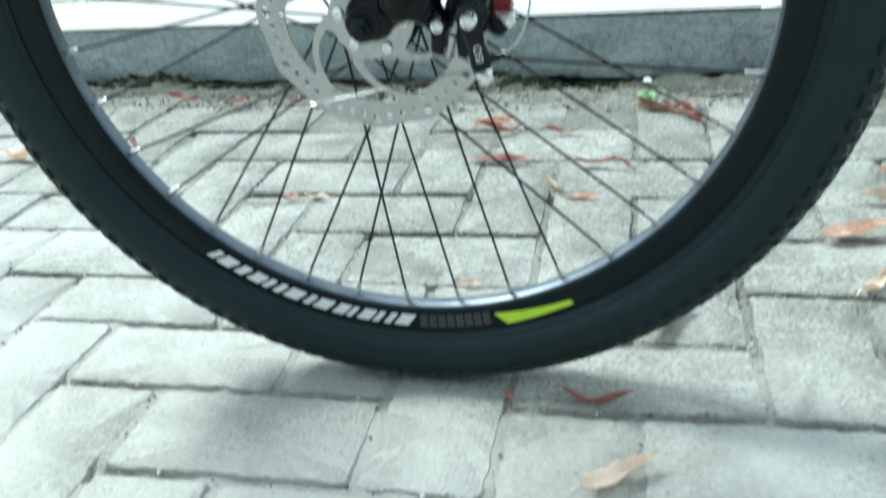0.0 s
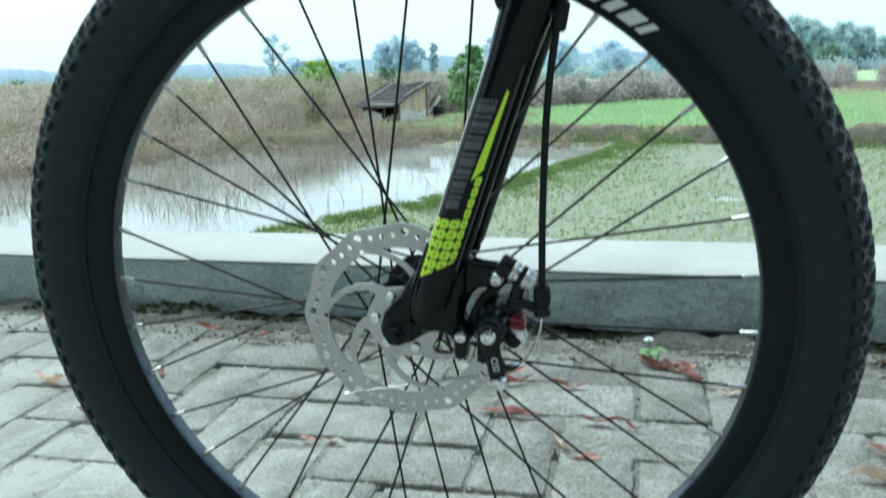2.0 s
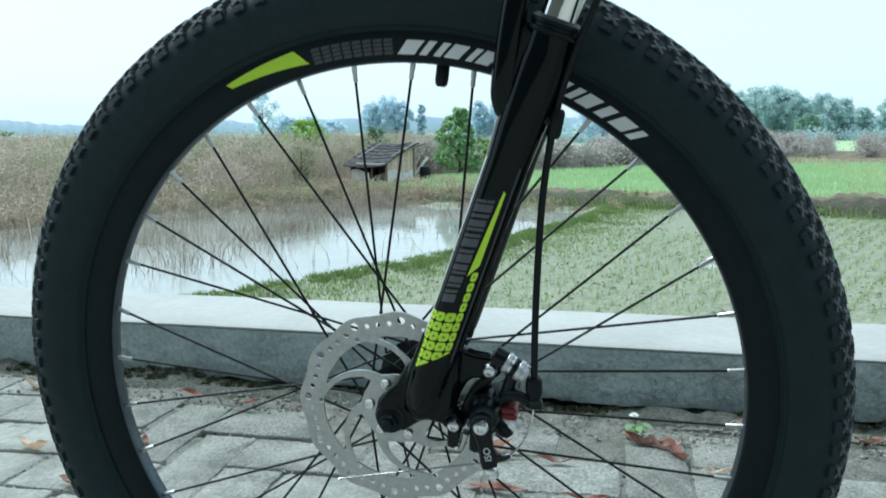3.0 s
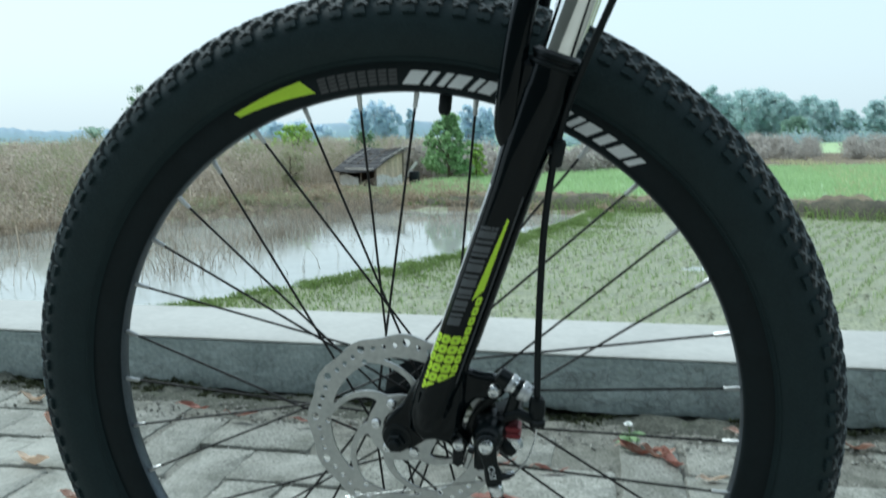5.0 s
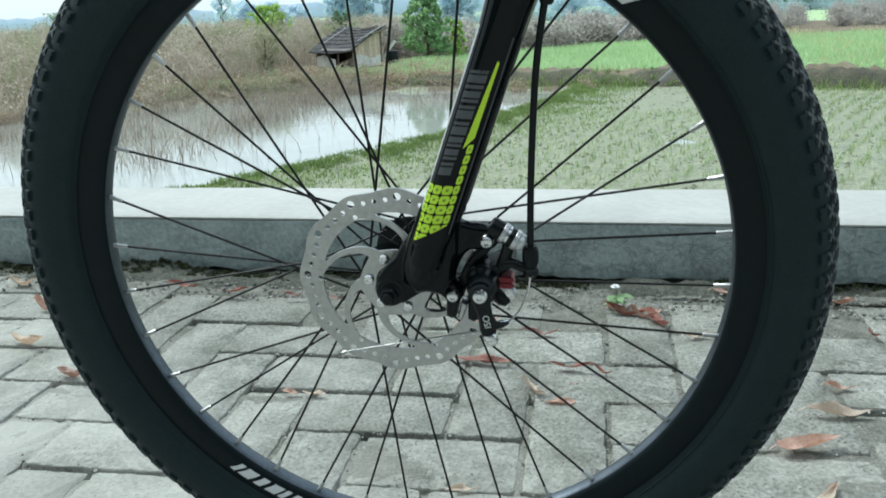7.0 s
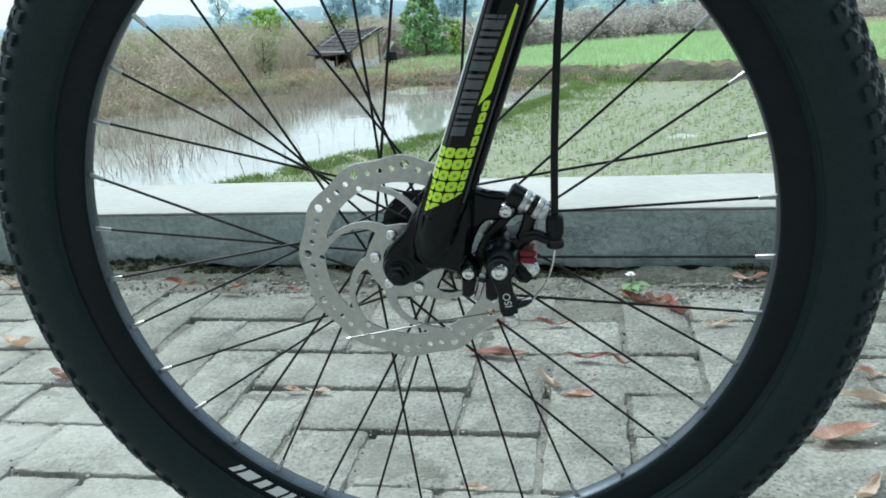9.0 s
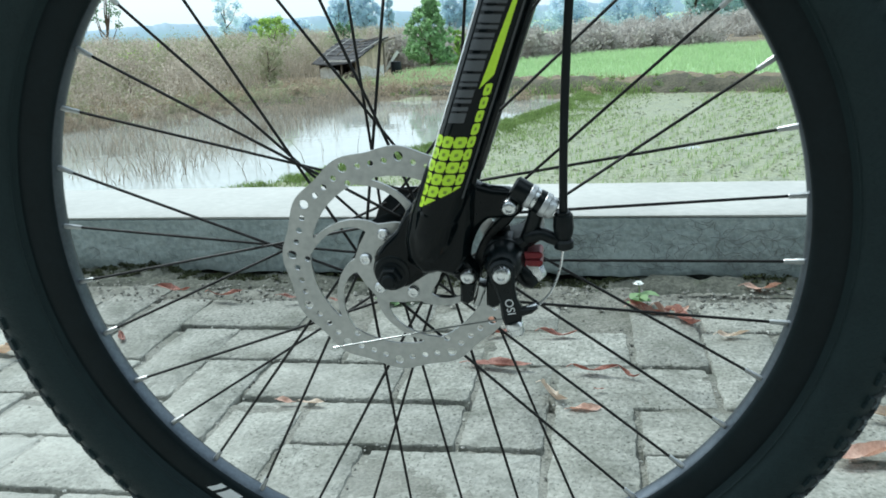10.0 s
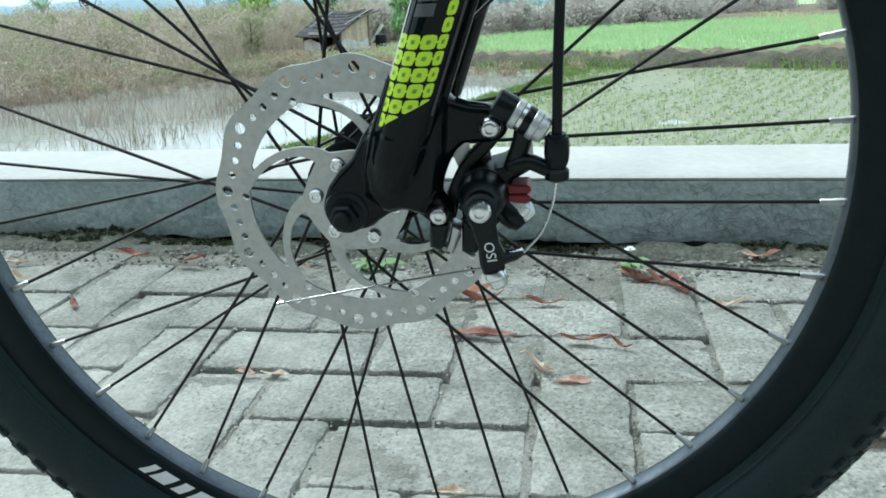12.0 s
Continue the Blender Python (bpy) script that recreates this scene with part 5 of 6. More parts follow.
tree("garden_tree", "dark green young tree beside the field hut", -5.5, 29.6, 2.45, 1.35, LEAF_MID, 130, 44, 0.075, 0.14, cone=0.6, clump=0.36)
tree("shrub", "fresh green shrub next to the young tree", -4.55, 30.2, 1.3, 0.5, LEAF_FRESH, 50, 30, 0.065, 0.1, cone=0.4, clump=0.36)
tree("shrub", "fresh green shrub above the thicket", -11.45, 29.8, 2.1, 0.95, LEAF_FRESH, 70, 26, 0.07, 0.45, clump=0.45)
tree("shrub", "dark green shrub above the thicket", -9.1, 31.5, 1.8, 0.6, LEAF_DARK, 10, 70, 0.06, 0.45)
tree("shrub", "low green shrub in the dry thicket", -13.6, 24.5, 1.35, 0.75, LEAF_FRESH, 10, 100, 0.05, 0.2)
for x, y, tall in ((-11.3, 24.6, 1.45), (-12.6, 21.6, 1.1), (-9.9, 25.2, 1.2), (-15.2, 23.0, 1.5), (-18.5, 27.5, 1.8)):
    tree("shrub", "greyish green shrub standing in the dry thicket", x, y, tall, tall * 0.55, OLIVE, 18, 90, 0.04, 0.12, sparse=0.1)
tree("slim_tree", "slim sparse tree rising over the thicket", -22.9, 37.9, 4.3, 0.75, LEAF_DARK, 12, 40, 0.07, 0.5, sparse=0.2)
tree("slim_tree", "slim sparse tree rising over the thicket", -29.0, 66.0, 4.9, 1.3, LEAF_HAZED, 14, 90, 0.13, 0.35)


def banana(x, y, height):
    ob = thing("banana_plant", "pale green banana plant over the dry thicket", "plant", (x, y, ground_height(x, y) - 0.03))
    part("stem", sweep([(0, 0, 0), (0, 0, height * 0.6)], [0.12, 0.08], 9), BARK, ob)
    for k in range(11):
        a = k * 2.4
        rise, reach = rng.uniform(0.5, 1.0) * height * 0.42, rng.uniform(0.5, 0.95) * height * 0.38
        bm = bmesh.new()
        left, right = [], []
        for s in range(7):
            t = s / 6
            c = Vector((math.cos(a) * reach * t, math.sin(a) * reach * t, height * 0.58 + rise * t - rise * 0.6 * t ** 3))
            w = 0.16 * math.sin(math.pi * (0.08 + 0.9 * t))
            o = Vector((-math.sin(a), math.cos(a), 0)) * w
            left.append(bm.verts.new(c - o))
            right.append(bm.verts.new(c + o))
        for s in range(6):
            bm.faces.new((left[s], left[s + 1], right[s + 1], right[s]))
        part("frond", bm, LEAF_HAZED_GREEN, ob)
    return ob


banana(-24.5, 37.0, 2.9)
banana(-31.0, 38.0, 2.4)

# far woods, with the haze put into their leaf colours
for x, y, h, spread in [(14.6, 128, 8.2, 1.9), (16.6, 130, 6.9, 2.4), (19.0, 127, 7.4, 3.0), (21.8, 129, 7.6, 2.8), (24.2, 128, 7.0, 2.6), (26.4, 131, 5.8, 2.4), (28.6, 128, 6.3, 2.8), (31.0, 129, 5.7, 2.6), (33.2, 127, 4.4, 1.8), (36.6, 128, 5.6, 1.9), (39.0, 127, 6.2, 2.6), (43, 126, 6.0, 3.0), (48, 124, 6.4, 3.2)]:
    tree("field_tree", "tree in the wood beyond the fields, paled with painted haze", x, y, h, spread, WOOD_HAZED, 80, 170, 0.15, 0.03, clump=0.75)
tree("field_shrub", "rounded green shrub before the far wood", 25.2, 122, 3.5, 2.3, LEAF_HAZED_GREEN, 90, 90, 0.14, 0.03, clump=0.5)
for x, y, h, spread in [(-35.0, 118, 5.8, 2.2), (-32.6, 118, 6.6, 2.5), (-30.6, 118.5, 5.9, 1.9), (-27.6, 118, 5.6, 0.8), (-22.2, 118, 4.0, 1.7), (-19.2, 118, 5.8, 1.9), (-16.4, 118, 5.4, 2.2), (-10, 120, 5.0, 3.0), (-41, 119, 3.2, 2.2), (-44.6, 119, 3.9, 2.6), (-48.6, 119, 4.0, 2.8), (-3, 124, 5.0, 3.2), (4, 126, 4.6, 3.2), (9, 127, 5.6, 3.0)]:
    tree("field_tree", "tree far across the fields, blue-green haze painted into its leaves", x, y, h, spread, LEAF_HAZED, 60, 140, 0.15, 0.05, clump=0.75)
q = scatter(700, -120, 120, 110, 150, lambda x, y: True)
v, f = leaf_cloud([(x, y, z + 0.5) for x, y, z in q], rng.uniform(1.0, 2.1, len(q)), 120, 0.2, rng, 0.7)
tagged(mesh_object("far_scrub", v, f, [SCRUB_HAZED]), "low wood edge along the horizon, haze painted into its leaves", "woods", kind="stuff")
# hills on the horizon, tinted pale blue in place of haze
hv, hf = [], []
hx = np.linspace(-1500, 1500, 900)
for i, x in enumerate(hx):
    top = 9 + 10 * max(0, noise.fractal(Vector((x * 0.004, 0, 3)), 1.0, 2.0, 5) + 0.55) * float(np.interp(x, [-1500, -600, -150, 200, 1500], [1.6, 1.5, 0.8, 0.5, 0.6])) + 2.2 * noise.fractal(Vector((x * 0.06, 5, 1)), 0.8, 2.0, 3)
    hv += [(x, 900 + 0.0001 * x * x, -3), (x, 900 + 0.0001 * x * x, top), (x, 1000 + 0.0001 * x * x, -3)]
    if i:
        b = 3 * (i - 1)
        hf += [(b, b + 3, b + 4, b + 1), (b + 1, b + 4, b + 5, b + 2)]
hills = mesh_object("backdrop_hills", hv, hf, [HILL_HAZED], smooth=True)
tagged(hills, "wooded hills on the horizon, painted pale blue for haze", "hills", kind="structure")


# ---- field hut ----
HUT = Vector((-7.15, 25.6))


def field_hut():
    """A lean-to: x runs along the gable wall, y along the low front wall, the corner between them at the origin."""
    ob = thing("field_hut", "small tumbledown hut with dark lean-to roof and pale walls", "hut", (HUT.x, HUT.y, FIELD - 0.02))
    ob.rotation_euler = (0, 0, radians(52))
    wide, deep, low, high = 1.12, 2.0, 0.80, 1.34
    for x in (0.0, wide):
        for y in (0.0, 0.8, deep):
            part("post", rod((x, y, -0.12), (x + 0.02, y, low - 0.02 if x == 0 else high - 0.02), 0.035, 8), POST, ob)

    def slats(p0, p1, z1, top, mat, label=""):
        (xa, ya), (xb, yb) = p0, p1
        n = max(3, int(math.hypot(xb - xa, yb - ya) / 0.11))
        w = Vector((xb - xa, yb - ya)) / n
        o = Vector((-w.y, w.x)).normalized() * 0.012
        for k in range(n):
            a = Vector((xa, ya)) + w * (k + 0.02) + o * rng.uniform(-0.7, 0.7)
            b = a + w * 0.97
            bm = bmesh.new()
            za, zb = top(k / n) + rng.uniform(-0.03, 0.02), top((k + 1) / n) + rng.uniform(-0.03, 0.02)
            lo = [bm.verts.new((*(q + s * o), z1 + rng.uniform(-0.02, 0.02))) for q in (a, b) for s in (-1, 1)]
            hi = [bm.verts.new((*(q + s * o), z)) for q, z in ((a, za), (b, zb)) for s in (-1, 1)]
            bm.faces.new([lo[i] for i in (0, 1, 3, 2)])
            bm.faces.new([hi[i] for i in (0, 1, 3, 2)])
            for u, v in ((0, 1), (1, 3), (3, 2), (2, 0)):
                bm.faces.new((lo[u], lo[v], hi[v], hi[u]))
            part("wall_slat", bm, mat, ob, label, smooth=False)

    rise = lambda t: low + (high - low) * t - 0.05
    slats((0.0, 0.0), (wide, 0.0), 0.0, lambda t: 0.52 + 0.06 * math.sin(7 * t), LIMEWASH, "stained whitewashed slat")
    slats((0.0, 0.03), (wide, 0.03), 0.46, rise, BAMBOO, "bleached bamboo slat")
    slats((0.0, deep), (0.0, 0.95), 0.0, lambda t: 0.5 + 0.06 * math.sin(5 * t), LIMEWASH, "stained whitewashed slat")
    slats((0.06, 0.9), (0.06, 0.05), 0.0, lambda t: 0.3 + 0.2 * t, POST)
    slats((wide, 0.0), (wide, deep), 0.0, lambda t: high - 0.05, BAMBOO)
    slats((wide, deep), (0.0, deep), 0.0, lambda t: rise(1 - t), POST)
    # overlapping roof courses, sagging towards the low front
    courses = 7
    for course in range(courses):
        t0, t1 = course / courses, (course + 1) / courses + 0.05
        bm = bmesh.new()
        rows = []
        for i in range(15):
            u = i / 14
            y = -0.16 + (deep + 0.34) * u + rng.uniform(-0.02, 0.02)
            for t, lift in ((t0, 0.02), (t1, 0.05)):
                x = wide + 0.14 - (wide + 0.26) * t
                z = high + 0.06 - (high - low + 0.13) * t + 0.06 * math.sin(math.pi * t) + lift - 0.05 * math.sin(math.pi * u) - 0.06 * u * t + rng.uniform(-0.012, 0.012)
                rows.append([bm.verts.new((x, y, z)), bm.verts.new((x, y, z - 0.04))])
        for i in range(14):
            a0, a1, b0, b1 = rows[2 * i], rows[2 * i + 1], rows[2 * i + 2], rows[2 * i + 3]
            bm.faces.new((a0[0], b0[0], b1[0], a1[0]))
            bm.faces.new((a0[1], a1[1], b1[1], b0[1]))
            bm.faces.new((a1[0], b1[0], b1[1], a1[1]))
            bm.faces.new((a0[0], a0[1], b0[1], b0[0]))
        for k in (0, 28):
            bm.faces.new((rows[k][0], rows[k + 1][0], rows[k + 1][1], rows[k][1]))
        part("roof_course", bm, THATCH, ob, "dark weathered roof course", smooth=False)
    # loose battens and torn ends on the roof, fallen boards below it
    dice = random.Random(23)
    for k in range(4):
        y = -0.1 + 0.6 * k + dice.uniform(-0.08, 0.08)
        a, b = dice.uniform(-0.1, 0.2), dice.uniform(0.5, wide + 0.1)
        on = lambda x: low + 0.02 + (high - low + 0.13) * (x + 0.12) / (wide + 0.26) + 0.06 * math.sin(math.pi * (x + 0.12) / (wide + 0.26))
        part("batten", rod((a, y, on(a)), (b, y + dice.uniform(-0.3, 0.3), on(b) + dice.uniform(0.0, 0.05)), 0.016, 6), POST if k % 3 else ROOF_EDGE, ob)
    for k in range(6):
        x = dice.uniform(-0.35, -0.12)
        y = 0.15 + 0.17 * k
        part("fallen_board", rod((x - dice.uniform(0.0, 0.2), y, -0.08), (x + 0.25, y + dice.uniform(-0.3, 0.4), dice.uniform(0.2, 0.5)), 0.022, 6), (POST, BAMBOO, THATCH)[k % 3], ob)
    part("fascia", box(bmesh.new(), (-0.15, -0.1, low - 0.085), (-0.11, deep * 0.75, low - 0.025)), ROOF_EDGE, ob, "bleached eave batten", smooth=False)
    part("rafter_end", rod((wide * 0.55, -0.2, high - 0.16), (wide + 0.42, -0.12, high + 0.04), 0.03, 8), POST, ob)
    part("rafter_end", rod((wide * 0.5, 0.5, high - 0.05), (wide + 0.3, 0.45, high + 0.08), 0.025, 8), POST, ob)
    return ob


field_hut()
plank = thing("plank", "pale board leaning against the hut", "board", (-6.60, 26.70, FIELD + 0.12))
part("board", box(bmesh.new(), (-0.045, -0.02, 0.0), (0.045, 0.02, 0.95), pose(0, 0, 0.04, 0, 37, 0)), LIMEWASH, plank, smooth=False)
barrel = thing("barrel", "dark barrel beside the hut", "barrel", (-6.12, 26.7, FIELD + 0.1))
part("drum", turned(bmesh.new(), (0, 0, 0), (0, 0, 0.5), [(0, 0.16), (0.05, 0.17), (0.5, 0.18), (0.95, 0.17), (1, 0.16)], 18), PLASTIC, barrel)
pole = thing("stake", "thin pale stake standing in the pond", "stake", (-9.1, 11.2, WATER_Z - 0.1))
part("pole", sweep([(0, 0, 0), (0.02, 0, 0.3), (-0.01, 0, 0.62)], 0.010, 7), BAMBOO, pole)

# ---- fallen leaves ----
def dry_leaf(x, y, length, turn, mat, label, curl=0.5, width=0.3, lift=0.004, roll=0.0):
    """A dry leaf: a pointed blade folded along its rib and curled upwards, with a short stalk."""
    r = random.Random(int(1000 * (x + 3) + 77 * (y + 3)))
    ob = thing("dry_leaf", label, "leaf", (x, y, lift), "fallen leaves")
    ob.rotation_euler = (radians(roll), 0, radians(turn))
    bm = bmesh.new()
    n, m = 17, 7
    twist, sway, wave = r.uniform(-1, 1), r.uniform(-1, 1), r.uniform(0, 6.28)
    grid = []
    for i in range(n):
        t = i / (n - 1)
        half = width * length * 0.5 * math.sin(math.pi * t ** (0.8 + 0.25 * sway)) ** 0.8 + 0.0004
        turn_on = twist * (0.5 + curl) * (2 * t - 1) + 0.35 * math.sin(4.5 * t + wave)
        fold = 0.2 + 0.85 * curl + 0.3 * math.sin(6 * t + wave)
        bow = (0.1 + curl) * length * 0.22 * (abs(2 * t - 1) ** 1.7 + 0.25 * math.sin(5 * t + wave))
        row = []
        for j in range(m):
            q = 2 * j / (m - 1) - 1
            rag = 1 + 0.16 * r.uniform(-1, 1) * (abs(q) > 0.9)
            y, z = q * half * rag * math.cos(fold), abs(q) ** 1.25 * half * rag * math.sin(fold)
            y, z = y * math.cos(turn_on) - z * math.sin(turn_on), y * math.sin(turn_on) + z * math.cos(turn_on)
            z += 0.09 * half * math.sin(11 * t + 3 * q + wave)
            row.append(bm.verts.new(((t - 0.5) * length, y + 0.09 * length * math.sin(3.4 * t + wave) * sway, bow + z)))
        grid.append(row)
    for ga, gb in zip(grid, grid[1:]):
        for j in range(m - 1):
            bm.faces.new((ga[j], ga[j + 1], gb[j + 1], gb[j]))
    drop = min(v.co.z for v in bm.verts)
    for v in bm.verts:
        v.co.z -= drop
    stem = grid[0][m // 2].co.copy()
    bmesh.ops.solidify(bm, geom=bm.faces[:], thickness=0.0006)
    part("blade", bm, mat, ob, edge=70)
    part("stalk", sweep([stem, stem + Vector((-0.12 * length, 0.04 * length * sway, -0.4 * stem.z))], [0.0009, 0.0006], 6), mat, ob)
    return ob


RED_LABEL, TAN_LABEL, ORANGE_LABEL = "curled red-brown dry leaf on the paving", "curled pale tan dry leaf on the paving", "curled orange-brown dry leaf on the paving"
for x, y, length, turn, curl in [(-0.670, 0.880, 0.075, -5, 0.4), (-0.552, 0.852, 0.070, -4, 0.3), (-0.331, 0.826, 0.030, -10, 0.3), (-0.424, 0.841, 0.045, -6, 0.4), (0.072, 0.690, 0.060, -3, 0.5), (-0.008, 0.566, 0.095, 0, 0.25),
                                 (0.127, 0.548, 0.064, -2, 0.4), (0.174, 0.539, 0.036, -48, 0.9), (-0.024, 0.700, 0.075, 14, 0.9), (0.222, 0.795, 0.080, -22, 0.8), (0.273, 0.750, 0.092, -72, 0.6), (0.134, 0.494, 0.014, -8, 0.2),
                                 (-0.653, 0.655, 0.045, -55, 0.4), (0.073, 0.000, 0.020, -60, 0.4), (0.146, 0.002, 0.062, -4, 0.7), (0.612, 0.720, 0.040, -85, 0.5)]:
    dry_leaf(x, y, length, turn, LEAF_RED, RED_LABEL, curl, 0.24, 0.014 if y > 0.8 else 0.004)
for x, y, length, turn, curl in [(-1.06, 0.905, 0.075, -12, 0.7), (-0.820, 0.583, 0.095, -22, 0.9), (0.334, 0.693, 0.050, 8, 0.5), (0.075, 0.458, 0.074, -54, 0.9), (0.166, -0.088, 0.068, 34, 0.4),
                                 (0.480, 0.427, 0.085, 4, 0.5), (0.408, 0.210, 0.060, 52, 0.6), (-0.890, 0.865, 0.050, 0, 0.3), (-0.826, 0.780, 0.045, -20, 0.8), (0.010, 0.193, 0.034, 12, 0.3), (-0.245, 0.430, 0.036, -14, 0.2)]:
    dry_leaf(x, y, length, turn, LEAF_TAN, TAN_LABEL, curl, 0.32)
for x, y, length, turn, curl in [(0.212, 0.800, 0.060, -12, 0.9), (0.246, 0.782, 0.052, -38, 1.0), (0.262, 0.805, 0.046, 24, 0.8), (0.205, 0.136, 0.082, 40, 0.6), (-0.040, 0.735, 0.080, 38, 0.7), (0.420, 0.333, 0.085, 22, 0.6), (-0.905, 0.750, 0.075, -40, 1.1), (-0.655, 0.455, 0.072, -22, 0.8),
                                 (0.417, 0.924, 0.065, 5, 0.3), (0.600, 0.878, 0.055, -30, 0.6), (0.504, 0.510, 0.042, -8, 0.5), (0.115, 0.431, 0.042, 6, 0.3), (-0.281, 0.432, 0.030, -10, 0.3), (0.425, 0.238, 0.03, 60, 0.3)]:
    dry_leaf(x, y, length, turn, LEAF_ORANGE, ORANGE_LABEL, curl, 0.36)


# ---- weed by the wall ----
def weed(x, y, height, flower, seed):
    r = random.Random(seed)
    ob = thing("weed", "small green weed with a white flower by the wall" if flower else "small green weed at the foot of the wall", "weed", (x, y, 0.0))
    part("stem", sweep([(0, 0, -0.005), (0.003, 0.0, height * 0.5), (0.001, 0.002, height)], 0.0009, 6), BANK_BLADE, ob)
    for k in range(9):
        a, l, z = k * 2.4 + r.uniform(-0.3, 0.3), r.uniform(0.020, 0.040), height * r.uniform(0.1, 0.75)
        bm = bmesh.new()
        left, right = [], []
        for s in range(5):
            t = s / 4
            c = Vector((math.cos(a) * l * t, math.sin(a) * l * t, z + 0.5 * l * t - 0.5 * l * t * t))
            w = 0.0085 * math.sin(math.pi * (0.05 + 0.93 * t))
            o = Vector((-math.sin(a), math.cos(a), 0.1)) * w
            left.append(bm.verts.new(c - o))
            right.append(bm.verts.new(c + o))
        for s in range(4):
            bm.faces.new((left[s], left[s + 1], right[s + 1], right[s]))
        part("leaf", bm, LEAF_MID, ob)
    if flower:
        for k in range(9):
            a = 2 * math.pi * k / 9
            for ring, rise in ((0.010, 0.002), (0.006, 0.005)):
                bm = bmesh.new()
                q = [Vector((0, 0, height)), Vector((math.cos(a - 0.4) * ring * 0.7, math.sin(a - 0.4) * ring * 0.7, height + rise)), Vector((math.cos(a) * ring, math.sin(a) * ring, height + rise * 1.2)), Vector((math.cos(a + 0.4) * ring * 0.7, math.sin(a + 0.4) * ring * 0.7, height + rise))]
                bm.faces.new([bm.verts.new(v) for v in q])
                part("petal", bm, PETAL, ob)
    return ob


weed(0.200, 0.825, 0.044, True, 4)
weed(-0.235, 0.850, 0.02, False, 9)
weed(-0.205, 0.862, 0.016, False, 12)

# pebbles and grit in the soil and the joints
pr = random.Random(21)
pv, pf = [], []
for _ in range(1700):
    x = pr.uniform(-1.5, 0.9)
    strip = pr.random() < 0.6
    y = pr.uniform(0.82, 0.94) + WALL_SLOPE * x if strip else pr.uniform(-0.3, 0.85)
    s = pr.uniform(0.001, 0.0045) * (1.3 if strip else 0.7)
    z = (0.004 if strip else -0.004) + pr.uniform(-0.004, 0.004)
    k = len(pv)
    for a in ((1, 0, 0), (0, 1, 0), (-1, 0, 0), (0, -1, 0), (0, 0, 0.7), (0, 0, -0.7)):
        j = pr.uniform(0.7, 1.2)
        pv.append((x + a[0] * s * j, y + a[1] * s * j, z + a[2] * s * j))
    pf += [(k, k + 1, k + 4), (k + 1, k + 2, k + 4), (k + 2, k + 3, k + 4), (k + 3, k, k + 4), (k + 1, k, k + 5), (k + 2, k + 1, k + 5), (k + 3, k + 2, k + 5), (k, k + 3, k + 5)]
tagged(mesh_object("grit", pv, pf, [STONE]), "grey grit and pebbles in joints and soil", "grit", kind="stuff")

# dark moss and litter caught at the foot of the wall
mr = np.random.default_rng(31)
MOSS = surf("dark_moss", (0.03, 0.036, 0.02), (0.085, 0.095, 0.05), 40, 0.95, spec=0.05, vary=0.4, islands=True)
centres = []
while len(centres) < 900:
    x, y = mr.uniform(-1.6, 1.0), 1.008 - 0.06 * mr.random() ** 1.6
    if noise.noise(Vector((x * 5, y * 12, 3))) > -0.12 + (0.12 if x > 0.1 else 0.0):
        i, j = int(round((x + 2.6) / 0.012)), int(round((y - 0.865) / (sy[1] - sy[0])))
        centres.append((x, y + WALL_SLOPE * x, sv[j * len(sx) + i][2] + 0.001))
v, f = leaf_cloud(centres, mr.uniform(0.005, 0.013, len(centres)), 36, 0.0026, mr, 0.5)
tagged(mesh_object("moss", v, f, [MOSS]), "dark moss along the foot of the kerb wall", "moss", kind="stuff")

# ---- pavement: concrete blocks two to one, laid in herringbone ----
CELL = 0.1066
ROW_Y = [-0.119, -0.006, 0.099, 0.199, 0.326, 0.448, 0.58, 0.722, 0.872]


def row_y(j):
    """Near edge of a course, counted from the one just before the wheel."""
    if j < 0:
        return ROW_Y[0] + CELL * j
    return ROW_Y[j] if j < len(ROW_Y) else ROW_Y[-1] + CELL * (j - len(ROW_Y) + 1)


def col_x(i, y):
    """Left edge of a column; the joints open a little towards the wall."""
    return (0.0715 + CELL * i) * (1 + 0.12 * max(0.0, y - 0.45))


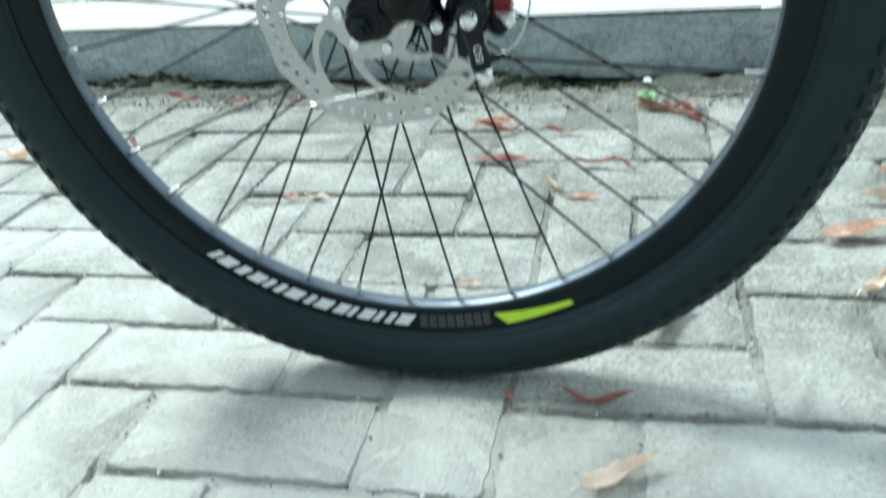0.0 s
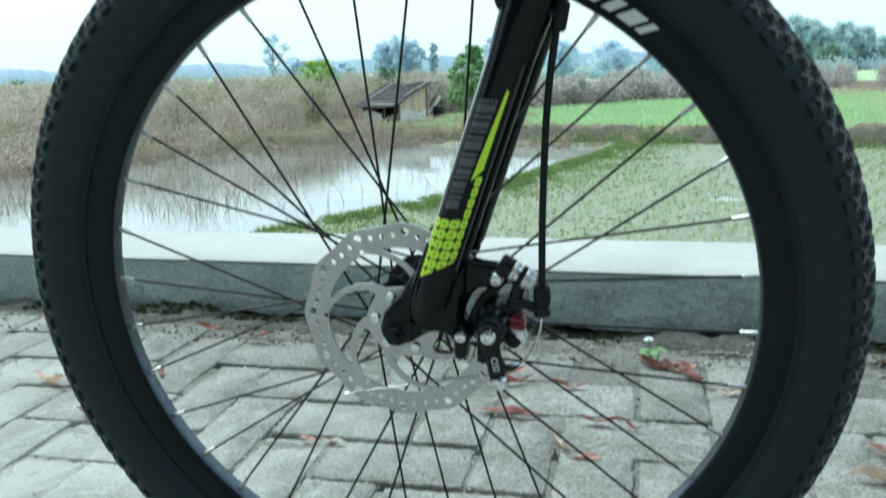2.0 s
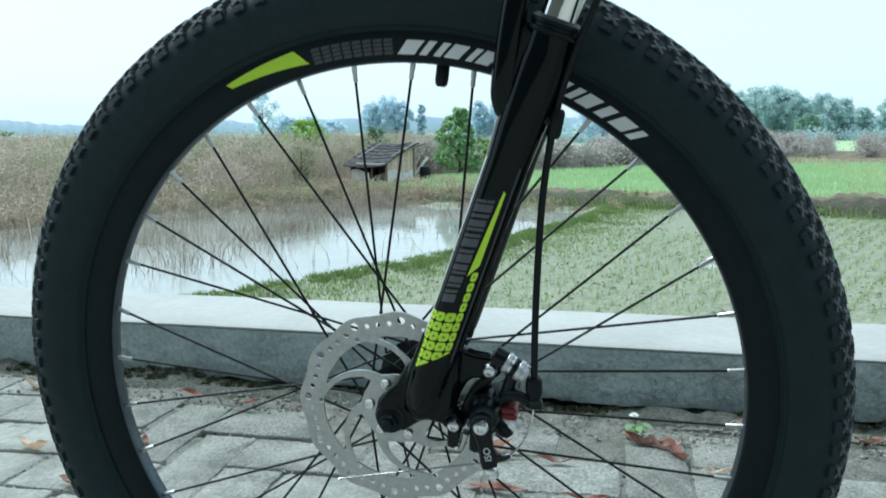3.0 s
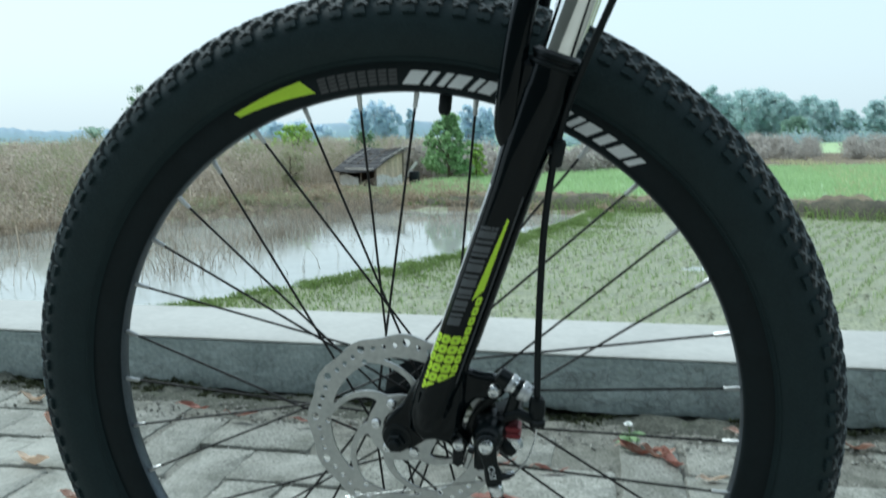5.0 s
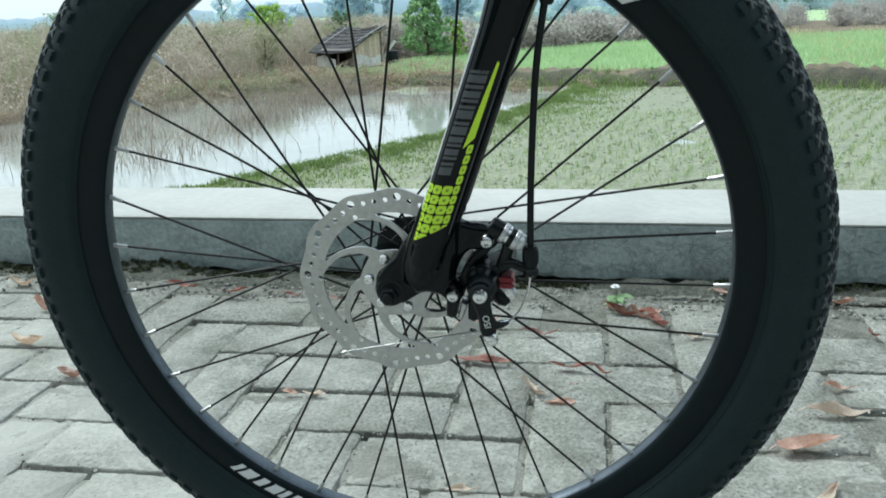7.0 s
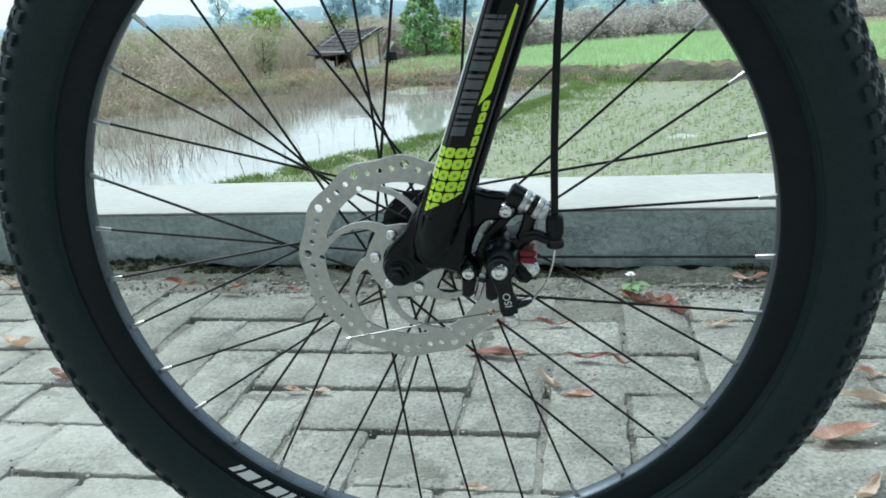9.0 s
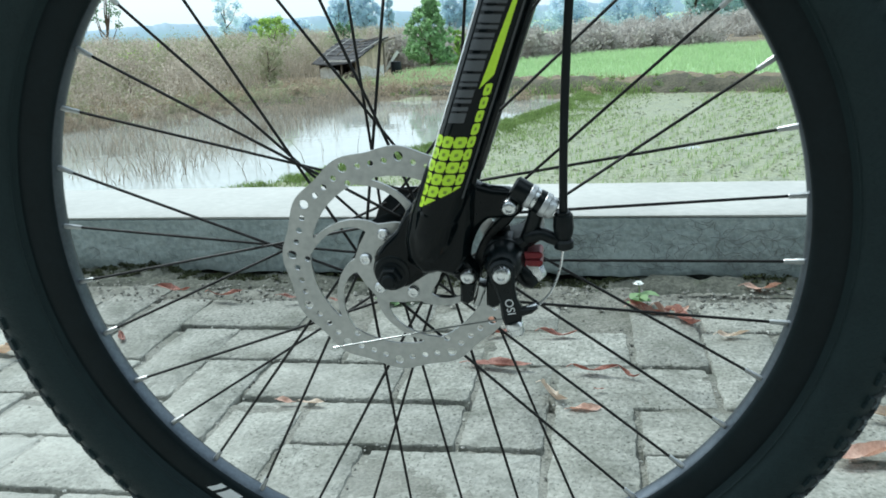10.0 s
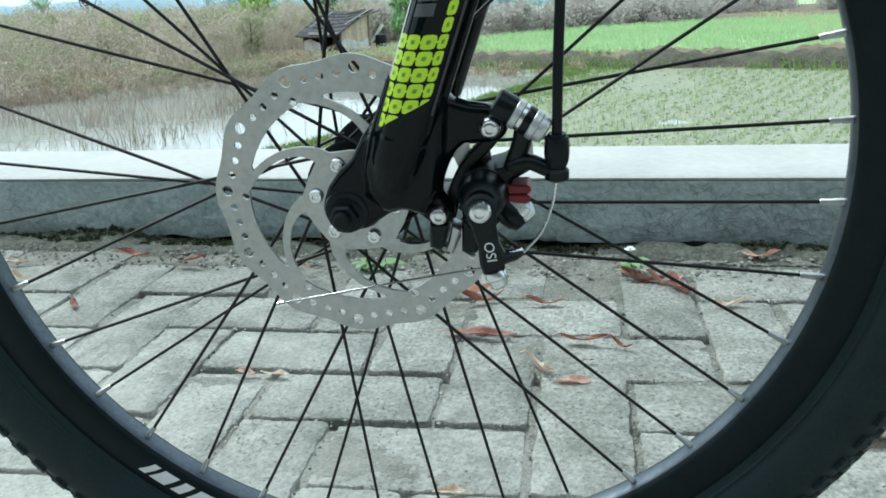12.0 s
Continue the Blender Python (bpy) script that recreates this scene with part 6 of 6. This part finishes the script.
def block_mesh(name, wide, deep, seed):
    """One paving block with worn, rounded and slightly chipped edges, its top near z 0."""
    r = random.Random(seed)
    nx, ny = (22, 11) if wide > deep else (11, 22)
    bm = bmesh.new()
    rings = []
    for inset, z in ((0.0, -0.03), (0.0006, -0.0050), (0.0012, -0.0014), (0.0024, 0.0)):
        ring = []
        for k in range(2 * (nx + ny)):
            if k < nx:
                u, v = k / nx, 0.0
            elif k < nx + ny:
                u, v = 1.0, (k - nx) / ny
            elif k < 2 * nx + ny:
                u, v = 1 - (k - nx - ny) / nx, 1.0
            else:
                u, v = 0.0, 1 - (k - 2 * nx - ny) / ny
            corner = (u in (0.0, 1.0)) and (v in (0.0, 1.0))
            worn = 0.55 * noise.noise(Vector((6 * u + seed, 6 * v, 0.3))) + 0.9 * noise.noise(Vector((19 * u, 19 * v + seed, 0.8))) + 0.5 * noise.noise(Vector((47 * u, 47 * v + seed, 1.8)))
            e = inset + (0.0014 if corner else 0.0) * (inset > 0) + max(-0.0012, 0.0034 * worn) * (z > -0.02)
            x = (u - 0.5) * wide
            y = (v - 0.5) * deep
            x -= math.copysign(min(abs(x), e), x) if u in (0.0, 1.0) else 0
            y -= math.copysign(min(abs(y), e), y) if v in (0.0, 1.0) else 0
            ring.append(bm.verts.new((x, y, z + (r.uniform(-0.0006, 0.0006) if z > -0.009 else 0))))
        rings.append(ring)
    count = len(rings[0])
    for a, b in zip(rings, rings[1:]):
        for k in range(count):
            bm.faces.new((a[k], a[(k + 1) % count], b[(k + 1) % count], b[k]))
    mid = bm.verts.new((0, 0, 0.0008))
    for k in range(count):
        bm.faces.new((rings[-1][k], rings[-1][(k + 1) % count], mid))
    bmesh.ops.recalc_face_normals(bm, faces=bm.faces)
    me = bpy.data.meshes.new(name)
    bm.to_mesh(me)
    bm.free()
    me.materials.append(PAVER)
    me.polygons.foreach_set("use_smooth", [True] * len(me.polygons))
    me.set_sharp_from_angle(angle=radians(50))
    return me


pavement = thing("pavement", "worn grey concrete pavers laid in herringbone", "pavement", kind="structure")
bed_x, bed_y = np.concatenate([[-9, -4], np.arange(-1.7, 1.2, 0.014), [4, 9]]), np.concatenate([[-7, -2], np.arange(-0.65, 0.98, 0.012)])
bed_v = []
for y in bed_y:
    for x in bed_x:
        low = noise.noise(Vector((x * 5, y * 14, 2))) + 0.5 * noise.noise(Vector((x * 60, y * 60, 5)))
        fill = 0.9 * min(1.0, max(0.0, (0.30 - y) * 4)) * min(1.0, max(0.0, (0.16 - x) * 5))
        gap = min(abs(y - row_y(j)) for j in range(-6, 11))
        bed_v.append((x, min(y, 0.98) + WALL_SLOPE * x * (y > 0.9), (-0.0024 + 0.0026 * low - 0.022 * math.exp(-(gap / 0.010) ** 2) * max(0.0, 0.45 + 1.3 * low)) * (1 - 0.6 * fill) + (0.0012 * low - 0.0004) * fill))
bw = len(bed_x)
bed = mesh_object("bedding_sand", bed_v, [(j * bw + i, j * bw + i + 1, (j + 1) * bw + i + 1, (j + 1) * bw + i) for j in range(len(bed_y) - 1) for i in range(bw - 1)], [SAND], smooth=True)
bed.parent = pavement
GAP, SIDE_GAP = 0.0056, 0.0062
flat_blocks = [block_mesh("paver", 2 * CELL - SIDE_GAP, CELL - GAP, 40 + k) for k in range(9)]
long_blocks = [block_mesh("paver", CELL - SIDE_GAP, 2 * CELL - GAP, 60 + k) for k in range(9)]
br = random.Random(77)
rest_v, rest_f = [], []
near_count = 0
grit = []
for j in range(-44, 12):
    for i in range(-60, 60):
        s = (i + j) % 4
        if s == 2:
            kind_flat = True
            y0, y1 = row_y(j), row_y(j + 1)
            x0, x1 = col_x(i - 1, y0), col_x(i + 1, y0)
        elif s == 3:
            kind_flat = False
            y0, y1 = row_y(j), row_y(j + 2)
            x0, x1 = col_x(i, y0), col_x(i + 1, y0)
        else:
            continue
        cx, cy = (x0 + x1) / 2, (y0 + y1) / 2
        if y1 > 0.95 + WALL_SLOPE * cx or abs(cx) > 5.8:
            continue
        shapes = flat_blocks if kind_flat else long_blocks
        me = shapes[br.randrange(9)]
        full = (2 * CELL, CELL) if kind_flat else (CELL, 2 * CELL)
        m = Matrix.Translation((cx + br.uniform(-0.0012, 0.0012), cy + br.uniform(-0.0012, 0.0012), br.uniform(-0.0018, 0.0016))) @ Euler((br.uniform(-0.026, 0.018), br.uniform(-0.010, 0.010), br.uniform(-0.014, 0.014))).to_matrix().to_4x4() @ Matrix.Diagonal(((x1 - x0) / full[0], (y1 - y0 - 0.002) / full[1], 1, 1))
        if -1.65 < cx < 1.1 and -0.62 < cy and near_count < 300:
            ob = new("paver", me)
            ob.parent = pavement
            ob.matrix_basis = m
            near_count += 1
            for _ in range(16):
                u, side = br.uniform(-0.5, 0.5), br.choice((-1, 1))
                spread = br.gauss(0, 0.0016)
                if br.random() < full[0] / (3 * CELL):
                    grit.append(m @ Vector((u * full[0], side * (full[1] / 2 + spread), 0)))
                else:
                    grit.append(m @ Vector((side * (full[0] / 2 + spread), u * full[1], 0)))
        else:
            k = len(rest_v)
            for c in ((-0.5, -0.5), (0.5, -0.5), (0.5, 0.5), (-0.5, 0.5)):
                for inset, z in ((0.0, -0.02), (0.0, -0.005), (0.005, 0.0)):
                    rest_v.append(m @ Vector((c[0] * (full[0] - GAP - 2 * inset), c[1] * (full[1] - GAP - 2 * inset), z)))
            for e in range(4):
                a, b = k + 3 * e, k + 3 * ((e + 1) % 4)
                rest_f += [(a, b, b + 1, a + 1), (a + 1, b + 1, b + 2, a + 2)]
            rest_f.append((k + 2, k + 5, k + 8, k + 11))
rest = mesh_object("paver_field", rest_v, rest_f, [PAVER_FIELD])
rest.parent = pavement
tagged(rest, "further grey pavers", kind="stuff")
# small stones and crumbs caught in the joints
grit_v, grit_f = [], []
for g in grit:
    r, k = br.choice((0.0010, 0.0014, 0.0018, 0.0027)), len(grit_v)
    for a in ((1, 0, 0), (0.2, 1, 0.1), (-1, 0.2, 0), (0, -1, 0), (0.1, 0, 0.8), (0, 0.1, -0.8)):
        grit_v.append((g.x + a[0] * r * br.uniform(0.6, 1.3), g.y + a[1] * r * br.uniform(0.6, 1.3), -0.0012 + r * 0.35 + a[2] * r))
    for a in range(4):
        b = (a + 1) % 4
        grit_f += [(k + a, k + b, k + 4), (k + b, k + a, k + 5)]
GRIT = surf("joint_grit", (0.05, 0.05, 0.042), (0.46, 0.455, 0.42), 120, 0.95, vary=0.85, islands=True)
crumbs = mesh_object("joint_grit", grit_v, grit_f, [GRIT])
crumbs.parent = pavement
tagged(crumbs, "grey stones and crumbs in the joints", kind="stuff")
